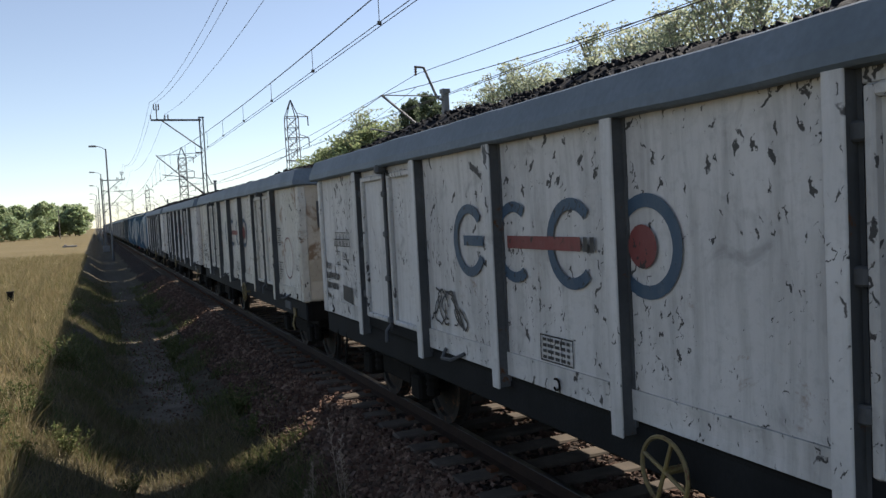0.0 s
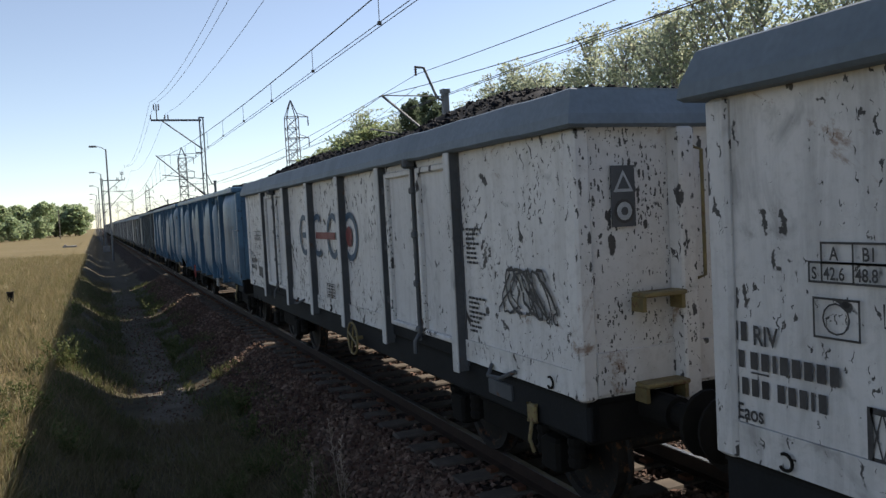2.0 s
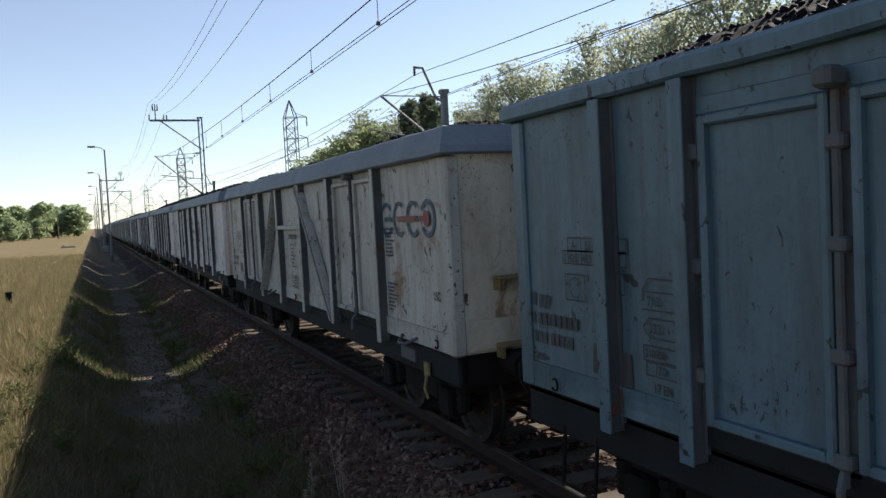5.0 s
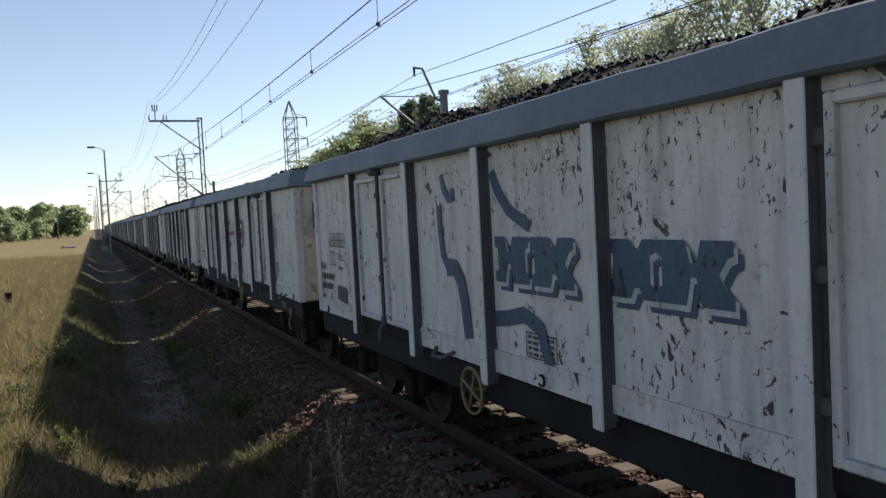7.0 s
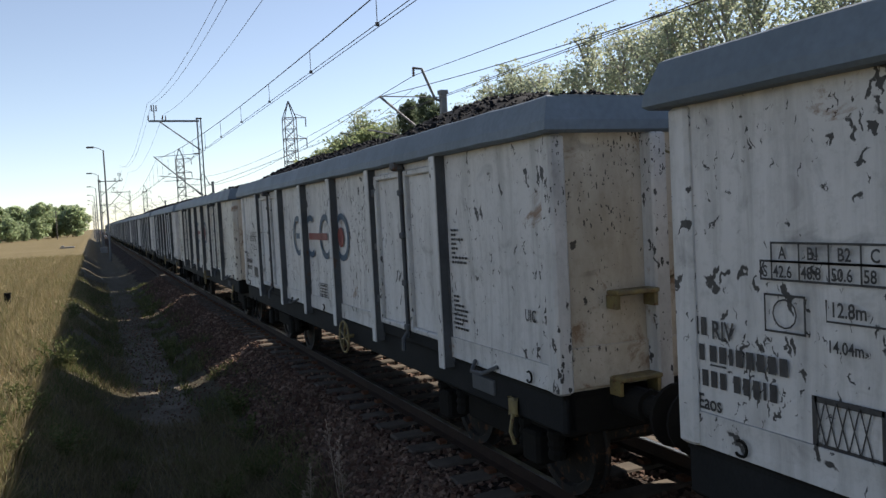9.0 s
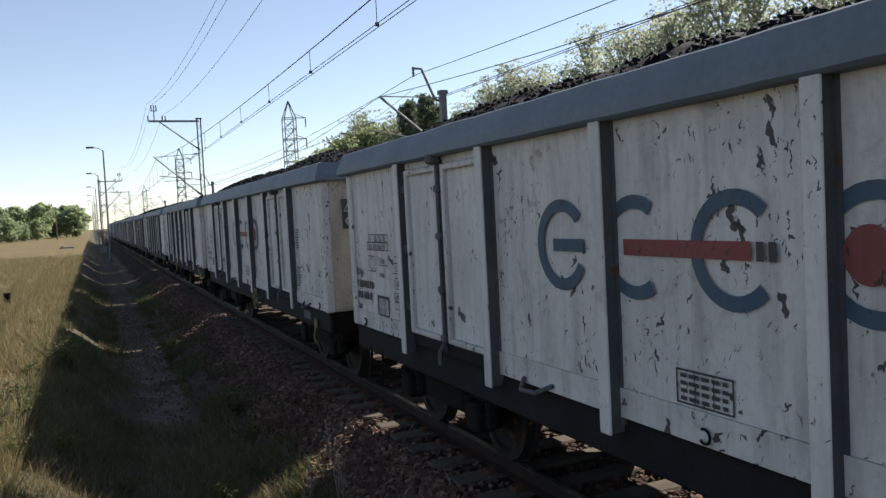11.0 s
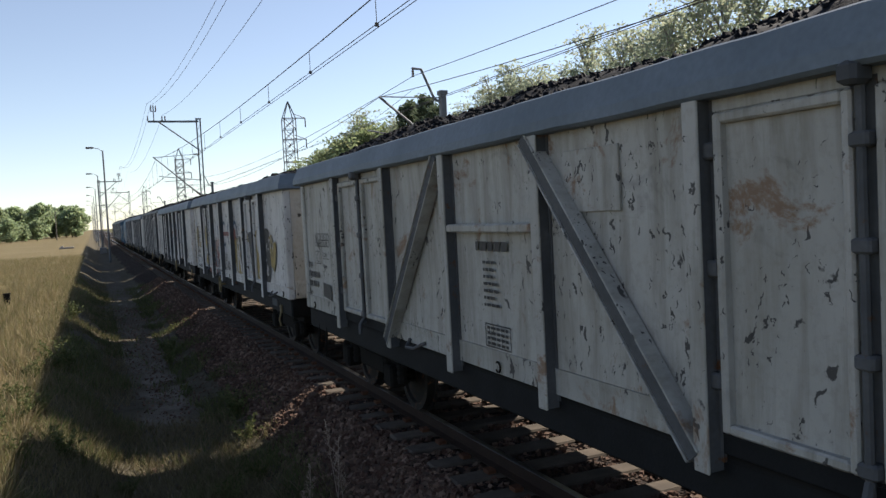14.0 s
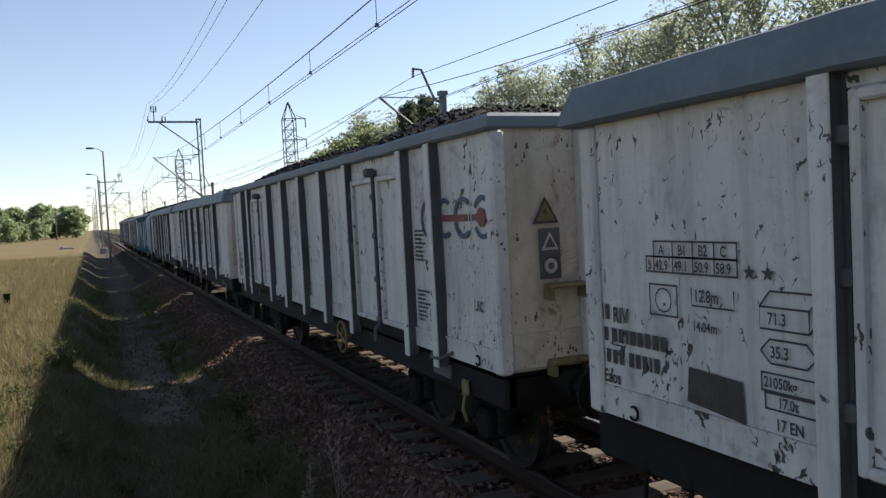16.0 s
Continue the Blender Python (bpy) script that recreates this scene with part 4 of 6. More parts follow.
def coal_mesh(seed):
    rng = random.Random(seed)
    nx, ny = 44, 230
    v, f = [], []
    tall = (0.95, 0.6, 0.78)[seed % 3]
    heaps = [(-3.9 + rng.uniform(-0.4, 0.4), 0.46), (rng.uniform(-0.5, 0.5), 0.4), (3.9 + rng.uniform(-0.4, 0.4), 0.46)]
    for j in range(ny + 1):
        y = -LENGTH / 2 + 0.06 + (LENGTH - 0.12) * j / ny
        for i in range(nx + 1):
            x = -1.34 + 2.68 * i / nx
            z = 3.26
            for hy, hh in heaps:
                z += tall * hh * math.exp(-((y - hy) / 1.9) ** 2) * max(0.0, 1 - (abs(x) / 1.45) ** 2.2)
            z += 0.05 * noise.noise((x * 2 + seed * 9, y * 2, 0)) + 0.025 * noise.noise((x * 6, y * 6, seed))
            v.append((x, y, z))
    n = nx + 1
    f = [(j * n + i, j * n + i + 1, (j + 1) * n + i + 1, (j + 1) * n + i) for j in range(ny) for i in range(nx)]
    lumps = Shape()
    lumps.add(v, f)
    for _ in range(6500):
        k = rng.randrange(len(v))
        p = Vector(v[k])
        r = 0.01 + 0.026 * rng.random() ** 2.5
        turn = Matrix.Translation(p) @ Euler((rng.random() * 3, rng.random() * 3, rng.random() * 3)).to_matrix().to_4x4()
        lump = Shape().box(-r, r, -r, r, -r * 0.8, r * 0.8)
        lumps.add([turn @ (Vector(q) * rng.uniform(0.45, 1.0)) for q in lump.v], lump.f)
    return lumps.mesh("coal_load", COAL, True)


COAL_MESHES = [coal_mesh(s) for s in range(3)]


def bogie(parent, y):
    b = part("bogie_frame", bogie_frame_mesh, None, parent, "sooty bogie frame with springs")
    b.location = (0, y, 0)
    for dy in (-0.9, 0.9):
        w = part("wheelset", wheel_mesh, None, b, "steel wheelset")
        w.location = (0, dy, 0.46)
    return b


def make_bogie_frame():
    s = Shape()
    for sx in (-1, 1):
        x = sx * 1.0
        s.box(x - 0.07, x + 0.07, -1.25, 1.25, 0.62, 0.78, 0, None, 0.02)
        s.box(x - 0.08, x + 0.08, -0.5, 0.5, 0.42, 0.66, 0, None, 0.02)
        for dy in (-0.9, 0.9):
            s.box(x - 0.12 + sx * 0.06, x + 0.12 + sx * 0.06, dy - 0.14, dy + 0.14, 0.34, 0.62, 0, None, 0.03)
            for k in (-0.24, 0.24):
                s.turned((x + sx * 0.05, dy + k, 0.42), (0, 0, 1), [(0.075, 0), (0.085, 0.05), (0.07, 0.08), (0.085, 0.12), (0.07, 0.16), (0.085, 0.2), (0.075, 0.24)], 10)
    s.box(-1.0, 1.0, -0.22, 0.22, 0.5, 0.8, 0, None, 0.03)
    for dy in (-1.2, 1.2):
        s.box(-0.95, 0.95, dy - 0.05, dy + 0.05, 0.6, 0.74)
    return s.mesh("bogie_frame", UNDER)


def make_wheelset():
    s = Shape()
    s.rod((-1.05, 0, 0), (1.05, 0, 0), 0.085, 12)
    for sx in (-1, 1):
        prof = [(0.12, -0.07), (0.36, -0.03), (0.38, -0.065), (0.455, -0.065), (0.46, 0.03), (0.49, 0.04), (0.49, 0.065), (0.38, 0.065), (0.36, 0.02), (0.12, 0.07)]
        s.turned((sx * 0.755, 0, 0), (-sx, 0, 0), prof, 28)
    return s.mesh("wheelset", WHEEL, False)


bogie_frame_mesh = make_bogie_frame()
wheel_mesh = make_wheelset()


def underframe(w, paint):
    s = Shape()
    for sx in (-1, 1):
        s.box(sx * 1.36 - 0.06, sx * 1.36 + 0.06, -LENGTH / 2, LENGTH / 2, 0.84 if sx < 0 else 0.74, BOTTOM - 0.004, 0, None, 0.02)
    part("side_sill", s, SILL, w, "dark grey side sill")
    u = Shape()
    for sx in (-0.2, 0.2):
        u.box(sx - 0.05, sx + 0.05, -LENGTH / 2, LENGTH / 2, 0.82, 1.1)
    for k in range(9):
        y = -LENGTH / 2 + 0.3 + (LENGTH - 0.6) * k / 8
        u.box(-1.3, 1.3, y - 0.05, y + 0.05, 0.92, 1.1)
    u.box(-1.42, 1.42, -LENGTH / 2 + 0.0, LENGTH / 2, 1.1, 1.145)
    for y in (-LENGTH / 2, LENGTH / 2 - 0.12):
        u.box(-1.4, 1.4, y, y + 0.12, 0.82, 1.14, 0, None, 0.02)
    part("floor_frame", u, UNDER, w)
    g = Shape()
    g.turned((-0.5, 1.6, 0.72), (0, 1, 0), [(0.1, 0), (0.17, 0.05), (0.17, 0.85), (0.1, 0.9)], 14)
    g.rod((0.1, -3.0, 0.75), (0.1, 3.0, 0.75), 0.03, 6)
    g.box(0.2, 0.7, -0.4, 0.5, 0.6, 0.85, 0, None, 0.03)
    g.rod((-0.9, -2.4, 0.72), (-0.9, 2.4, 0.72), 0.02, 6)
    part("brake_gear", g, UNDER, w, "sooty brake cylinder and rods")
    for sy in (-1, 1):
        bogie(w, sy * 4.5)
        for sx in (-1, 1):
            b = Shape()
            b.turned((sx * 0.875, sy * LENGTH / 2, 1.04), (0, sy, 0), [(0.12, 0), (0.12, 0.3), (0.085, 0.3), (0.085, 0.52), (0.16, 0.53), (0.225, 0.56), (0.22, 0.585), (0.1, 0.605)], 18)
            part("buffer", b, UNDER, w, "sooty round buffer")
        c = Shape()
        c.path([(0, sy * LENGTH / 2, 1.0), (0, sy * (LENGTH / 2 + 0.4), 0.96), (0, sy * (LENGTH / 2 + 0.62), 0.78)], 0.045)
        c.path([(0.3, sy * LENGTH / 2, 0.95), (0.34, sy * (LENGTH / 2 + 0.3), 0.6), (0.2, sy * (LENGTH / 2 + 0.6), 0.6)], 0.025)
        part("coupling", c, UNDER, w, "screw coupling and brake hose")


def handwheel(w, s, mat=None):
    h = Shape()
    c = (-HALF - 0.12, along(s), 0.95)
    h.ring(c, (1, 0, 0), 0.2, 0.014)
    for k in range(2):
        a = math.pi * (k / 2 + 0.12)
        d = Vector((0, math.cos(a), math.sin(a))) * 0.2
        h.rod(Vector(c) - d, Vector(c) + d, 0.013, 6)
    h.rod(c, (-HALF + 0.1, c[1], c[2]), 0.025, 8)
    part("brake_wheel", h, mat or YELLOW, w, "spoked yellow hand-brake wheel" if mat is None else "spoked red hand-brake wheel")


def end_fittings(w, paint, stanchion, top=WALL_TOP - 0.01):
    """The end wall facing the viewer, with stanchions, steps and a grab rail."""
    for sy in (-1, 1):
        e = Shape()
        nx, nz = 12, 8
        v = []
        for j in range(nz + 1):
            for i in range(nx + 1):
                x, z = -HALF + 0.05 + (2 * HALF - 0.1) * i / nx, BOTTOM + (3.18 - BOTTOM) * j / nz
                v.append((x, sy * (LENGTH / 2 - 0.02 - 0.02 * (0.5 + 0.5 * noise.noise((x * 1.5, z * 1.5, sy * 4))) * (0 < i < nx) * (0 < j < nz)), z))
        f = [(j * (nx + 1) + i, j * (nx + 1) + i + 1, (j + 1) * (nx + 1) + i + 1, (j + 1) * (nx + 1) + i) for j in range(nz) for i in range(nx)]
        e.add(v, f if sy < 0 else [tuple(reversed(q)) for q in f])
        e.box(-HALF + 0.05, HALF - 0.05, sy * (LENGTH / 2 - 0.04) - 0.03, sy * (LENGTH / 2 - 0.04) - 0.005, BOTTOM, 3.18)
        part("end_wall", e, paint, w, "stained end wall")
        lower = Shape().box(-HALF + 0.1, HALF - 0.1, min(sy * (LENGTH / 2 - 0.02), sy * (LENGTH / 2 + 0.012)), max(sy * (LENGTH / 2 - 0.02), sy * (LENGTH / 2 + 0.012)), BOTTOM + 0.02, 1.47, 0, None, 0.006)
        part("end_lower_plate", lower, paint, w)
        for x in (-0.58, 0.58):
            st = Shape()
            y0, y1 = sorted((sy * (LENGTH / 2 - 0.02), sy * (LENGTH / 2 + 0.13)))
            st.box(x - 0.07, x + 0.07, y0, y1, BOTTOM - 0.1, top, 0, None, 0.015)
            part("end_stanchion", st, stanchion, w)
        for sx in (-1, 1):
            c = Shape()
            ya, yb = sorted((sy * (LENGTH / 2 - 0.13), sy * (LENGTH / 2 + 0.025)))
            xa, xb = sorted((sx * (HALF - 0.1), sx * (HALF + 0.035)))
            c.box(xa, xb, ya, yb, BOTTOM - 0.01, top, 0, None, 0.02)
            part("corner_post", c, stanchion, w)
    y = -LENGTH / 2
    g = Shape().path([(-0.46, y - 0.02, 2.9), (-0.46, y - 0.14, 2.86), (-0.46, y - 0.14, 1.96), (-0.46, y - 0.02, 1.92)], 0.014)
    part("grab_rail", g, paint if paint in (BLUE, TEAL) else YELLOW, w, "thin worn grab rail")
    for z in (1.84, 1.2):
        st = Shape().box(-1.02, -0.64, y - 0.16, y - 0.01, z, z + 0.035, 0, None, 0.008).box(-1.02, -0.99, y - 0.14, y - 0.01, z - 0.1, z).box(-0.68, -0.65, y - 0.14, y - 0.01, z - 0.1, z)
        part("end_step", st, paint if paint in (BLUE, TEAL) else YELLOW, w, "worn end step")


def door_leafs(w, s0, paint, bulge=0.0):
    """A pair of side doors with raised frames and a locking bar between them."""
    mid = s0 + DOOR / 2
    skin = DOOR_WHITE if paint is WHITE or paint is SCRATCHED else paint
    for a, b in ((s0 + 0.09, mid - 0.055), (mid + 0.055, s0 + DOOR - 0.05)):
        d = part("door", sheet(a, b, 1.3, 2.93, s0 + a, 0.015, bulge, -0.005, 7, 9), skin, w, "dented side door")
        fr = Shape()
        for p, q, z0, z1 in ((a, a + 0.055, 1.27, 2.96), (b - 0.055, b, 1.27, 2.96)):
            fr.box(-HALF - 0.045, -HALF + 0.02, along(q), along(p), z0, z1, 0, None, 0.012)
        for z0, z1 in ((1.27, 1.325), (2.9, 2.96)):
            fr.box(-HALF - 0.043, -HALF + 0.02, along(b) + 0.05, along(a) - 0.05, z0, z1, 0, None, 0.012)
        part("door_frame", fr, paint, d)
    bar = Shape()
    bar.box(-HALF - 0.01, -HALF + 0.04, along(mid) - 0.05, along(mid) + 0.05, 1.24, 3.0)
    bar.rod((-HALF - 0.05, along(mid), 1.2), (-HALF - 0.05, along(mid), 2.98), 0.022, 8)
    for z in (1.28, 1.75, 2.25, 2.7):
        bar.box(-HALF - 0.08, -HALF, along(mid) - 0.05, along(mid) + 0.05, z, z + 0.07, 0, None, 0.012)
    bar.box(-HALF - 0.15, -HALF - 0.02, along(mid) - 0.05, along(mid) + 0.05, 2.96, 3.06, 0, None, 0.02)
    bar.path([(-HALF - 0.06, along(mid), 1.26), (-HALF - 0.12, along(mid) - 0.03, 1.2), (-HALF - 0.13, along(mid) - 0.05, 1.08)], 0.022)
    part("locking_bar", bar, GREY, w, "dark door locking bar")
    for s in (s0 + 0.045,):
        # A dark strip fills the gap, its shade put in as colour.
        gap = Shape().box(-HALF + 0.0, -HALF + 0.03, along(s) - 0.045, along(s) + 0.045, 1.2, 3.02)
        part("door_gap", gap, UNDER, w, "dark strip for the shade in the gap beside the door")
        for z in (1.5, 2.1, 2.72):
            part("hinge", Shape().box(-HALF - 0.06, -HALF + 0.01, along(s) - 0.055, along(s) + 0.055, z, z + 0.09, 0, None, 0.012), GREY, w)
    lintel = Shape().box(-HALF - 0.008, -HALF + 0.03, along(s0 + DOOR) + 0.04, along(s0) - 0.05, 2.964, 3.06, 0, None, 0.005)
    part("door_lintel", lintel, paint, w)
    lip = Shape().box(-HALF - 0.01, -HALF + 0.03, along(s0 + DOOR) + 0.04, along(s0) - 0.06, BOTTOM, 1.27, 0, None, 0.005)
    part("door_sill", lip, SILL, w)


def side_post(w, s, paint, wide=0.12, deep=0.105, low=BOTTOM - 0.11, top=WALL_TOP):
    """A side post: pale outer flange, dark grey web."""
    y = along(s)
    face = DOOR_WHITE if paint is WHITE or paint is SCRATCHED else paint
    p = Shape()
    p.box(-HALF - deep, -HALF - deep + 0.018, y - wide * 0.42, y + wide * 0.55, low, top - 0.002, 0, None, 0.006)
    p.box(-HALF - deep + 0.018, -HALF + 0.02, y - wide * 0.34, y + wide * 0.45, low + 0.01, top - 0.004, 1)
    p.box(-HALF - 0.01, -HALF + 0.02, y - wide * 0.55, y + wide * 0.6, low + 0.06, top - 0.006, 1)
    part("side_post", p, [face, GREY], w, "side post with pale flange and dark grey web")


def far_side(w, paint):
    s = Shape().box(HALF - 0.03, HALF, -LENGTH / 2 + 0.05, LENGTH / 2 - 0.05, BOTTOM, 3.16)
    for q in POSTS:
        s.box(HALF, HALF + 0.1, along(q) - 0.06, along(q) + 0.06, BOTTOM - 0.1, WALL_TOP - 0.02)
    part("far_side_wall", s, paint, w)


def new_wagon(label, group):
    return tagged(new("freight_wagon"), label, "freight wagon", group)


def small_fittings(w):
    """Hooks, a label holder and a yellow shunting handle along the sill."""
    for s in (0.45, 6.36, 12.31):
        c = Vector((-HALF - 0.03, along(s), 1.21))
        h = Shape().path([c + Vector((0, math.cos(a), math.sin(a))) * 0.042 for a in np.linspace(1.0, 5.6, 12)], 0.009, 5)
        part("lashing_ring", h, UNDER, w)
    y = Shape()
    y.box(-HALF - 0.03, -HALF + 0.0, along(12.0) - 0.07, along(12.0) + 0.07, 0.84, 0.99, 0, None, 0.02)
    y.path([(-HALF - 0.02, along(12.0), 0.86), (-HALF - 0.06, along(12.02), 0.72), (-HALF - 0.04, along(12.05), 0.62)], 0.016)
    part("shunting_handle", y, YELLOW, w, "worn yellow shunting handle")
    b = Shape().box(-HALF - 0.012, -HALF + 0.02, along(11.66), along(11.25), 0.93, 1.06, 0, None, 0.004)
    part("label_plate", b, GREY, w, "dark label plate on the sill")
    for s in (4.35, 11.35):
        v = Shape().path([(-HALF - 0.02, along(s), 1.19), (-HALF - 0.1, along(s + 0.08), 1.12), (-HALF - 0.11, along(s + 0.32), 1.14), (-HALF - 0.02, along(s + 0.42), 1.2)], 0.018)
        part("door_latch", v, GREY, w)
    st = Shape()
    st.path([(-HALF + 0.02, along(0.5), 0.92), (-HALF - 0.02, along(0.5), 0.5), (-HALF - 0.02, along(0.9), 0.5), (-HALF + 0.02, along(0.9), 0.92)], 0.016)
    part("foot_step", st, UNDER, w)


def ribbed_wagon(label, group, paint, end_paint, rim=RIM_DEEP, rim_mat=None, posts=None):
    """The high-sided wagon with two doors a side."""
    w = new_wagon(label, group)
    edges = [0.03] + POSTS + [LENGTH - 0.03]
    for i in (0, 2, 3, 4, 6):
        a, b = edges[i], edges[i + 1]
        part("side_sheet", sheet(a + (0.06 if i == 0 else 0.0), b - (0.06 if i == 6 else 0.0), 1.34, WALL_TOP + 0.02 if rim is RIM_DEEP else 3.18, i * 3.1, 0.02), paint, w)
        low = sheet(a + (0.06 if i == 0 else 0.0), b - (0.06 if i == 6 else 0.0), BOTTOM, 1.338, i * 2.3 + 9, 0.012, 0.0, 0.012, 8, 3)
        part("lower_plate", low, paint, w)
    if rim is not RIM_DEEP:
        for s in (POSTS[0], POSTS[4]):
            part("top_plate", Shape().box(-HALF - 0.005, -HALF + 0.03, along(s + DOOR), along(s), 3.06, 3.18), paint, w)
    door_leafs(w, POSTS[0], paint)
    door_leafs(w, POSTS[4], paint)
    for s in posts or POSTS:
        side_post(w, s, paint, top=WALL_TOP if rim is RIM_DEEP else 3.172)
    part("rim", loop_rim(rim, HALF, LENGTH / 2), rim_mat or CAP, w, "folded blue-grey top rim")
    far_side(w, paint)
    end_fittings(w, end_paint, paint, WALL_TOP - 0.01 if rim is RIM_DEEP else 3.168)
    underframe(w, paint)
    small_fittings(w)
    return w


BULGE = (0.08, 0.2)
BLUE_POSTS = {"blue": [2.0, 3.92, 6.45, 9.0, 10.88], "short_bay_blue": [1.05, 3.0, 5.45, 6.4, 7.35, 9.8, 11.75]}


def drape(sh, style):
    """Lays paint marks on the bulged sheets."""
    edges = [0.03] + BLUE_POSTS[style] + [LENGTH - 0.03]
    for n, (x, y, z) in enumerate(sh.v):
        s = LENGTH / 2 - y
        i = max(k for k in range(len(edges) - 1) if edges[k] <= max(s, 0.03))
        sh.v[n] = (-HALF - side_depth(s, z, edges[i], edges[i + 1], 1.0, 3.17, i * 1.9, *BULGE) - 0.012, y, z)
    return sh


def bulged_wagon(label, group, paint, posts, doors, stiffeners):
    """The blue wagon: sides bulged out between slim posts."""
    w = new_wagon(label, group)
    edges = [0.03] + posts + [LENGTH - 0.03]
    for i, (a, b) in enumerate(zip(edges, edges[1:])):
        if (a, b) in doors:
            mid = (a + b) / 2
            for p, q in ((a + 0.06, mid - 0.05), (mid + 0.05, b - 0.04)):
                part("door", sheet(p, q, 1.2, 3.05, p * 2, 0.03, 0.17, 0.0, 14, 14), paint, w, "bulged side door", True)
            back = Shape().box(-HALF - 0.004, -HALF + 0.03, along(b), along(a), 1.0, 3.17)
            part("door_surround", back, paint, w)
            bar = Shape().rod((-HALF - 0.07, along(mid), 1.05), (-HALF - 0.07, along(mid), 3.1), 0.025, 8)
            bar.box(-HALF - 0.05, -HALF + 0.04, along(mid) - 0.03, along(mid) + 0.03, 1.05, 3.12)
            for z in (1.1, 2.05, 2.95):
                bar.box(-HALF - 0.11, -HALF, along(mid) - 0.045, along(mid) + 0.045, z, z + 0.07, 0, None, 0.012)
            part("locking_bar", bar, paint, w)
        else:
            part("side_sheet", sheet(a, b, 1.0, 3.17, i * 1.9, *BULGE, 0.0, 20, 20), paint, w, "bulged blue side sheet", True)
    for m in stiffeners:
        for z0, z1, d0, d1 in ((1.0, 1.95, 0.2, 0.12), (2.55, 3.16, 0.12, 0.19)):
            y = along(m)
            sh = Shape()
            sh.add([(-HALF - d, yy, z) for z, d in ((z0, d0), (z1, d1)) for yy in (y - 0.02, y + 0.02)] + [(-HALF + 0.02, yy, z) for z in (z0, z1) for yy in (y - 0.02, y + 0.02)],
                   [(0, 1, 3, 2), (4, 6, 7, 5), (0, 2, 6, 4), (1, 5, 7, 3), (0, 4, 5, 1), (2, 3, 7, 6)])
            part("stiffener", sh, paint, w)
    for s in posts:
        y = along(s)
        p = Shape().box(-HALF - 0.17, -HALF + 0.02, y - 0.025, y + 0.035, 0.98, 3.17, 0, None, 0.01)
        p.box(-HALF - 0.05, -HALF + 0.02, y - 0.06, y + 0.05, 0.98, 3.165, 0, None, 0.01)
        part("side_post", p, paint, w)
    part("rim", loop_rim(RIM_SLIM, HALF + 0.04, LENGTH / 2), paint, w, "slim blue top rim")
    far_side(w, paint)
    end_fittings(w, paint, paint, 3.168)
    for s, z0, z1 in ((LENGTH - 0.12, 1.35, 2.3), (0.1, 1.35, 1.75)):
        g = Shape().path([(-HALF - 0.02, along(s), z0), (-HALF - 0.12, along(s), z0), (-HALF - 0.12, along(s), z1), (-HALF - 0.02, along(s), z1)], 0.013)
        part("hand_rail", g, CHALK, w, "pale corner hand rail")
    y = -LENGTH / 2
    g = Shape().path([(-0.95, y - 0.02, 2.5), (-0.95, y - 0.09, 2.5), (-0.1, y - 0.09, 2.5), (-0.1, y - 0.02, 2.5)], 0.013)
    part("end_rail", g, CHALK, w, "pale end hand rail")
    underframe(w, paint)
    small_fittings(w)
    return w


# ---- paint marks on the sides ----
def on_side(pts, out=0.005):
    return [(-HALF - out, along(s), z) for s, z in pts]


def stroke(sh, pts, width, mi=0, out=0.005):
    """A painted line of constant width along (s, z) points."""
    p = [Vector(q) for q in pts]
    left, right = [], []
    for i in range(len(p)):
        d = (p[min(i + 1, len(p) - 1)] - p[max(i - 1, 0)]).normalized()
        n = Vector((-d.y, d.x)) * width / 2
        left.append(p[i] + n)
        right.append(p[i] - n)
    k = len(p)
    sh.add(on_side(left + right, out), [(i, i + 1, k + i + 1, k + i) for i in range(k - 1)], mi)


def crayon(sh, pts, width, mi=0, out=0.005):
    """A broken line of thick straight strokes, each a shade prouder than the last."""
    for i in range(len(pts) - 1):
        a, b = Vector(pts[i]), Vector(pts[i + 1])
        d = (b - a).normalized() * width * 0.3
        stroke(sh, [tuple(a - d), tuple(b + d)], width, mi, out + 0.0009 * i)


def arc(cs, cz, r, a0, a1, n=28):
    return [(cs + r * math.cos(math.radians(a0 + (a1 - a0) * i / n)), cz + r * math.sin(math.radians(a0 + (a1 - a0) * i / n))) for i in range(n + 1)]


def patch(sh, pts, mi=0, out=0.005):
    sh.add(on_side(pts, out), [tuple(range(len(pts)))], mi)


def disc(sh, cs, cz, r, mi=0, out=0.005, n=24):
    patch(sh, [(cs + r * math.cos(2 * math.pi * i / n), cz + r * math.sin(2 * math.pi * i / n)) for i in range(n)], mi, out)


def bar_text(sh, s, z, widths, h=0.07, gap=0.03, mi=0, out=0.005):
    """Writing that is not spelt out: plain bars."""
    for wd in widths:
        patch(sh, [(s, z), (s + wd, z), (s + wd, z + h), (s, z + h)], mi, out)
        s += wd + gap


TEXTS = {}


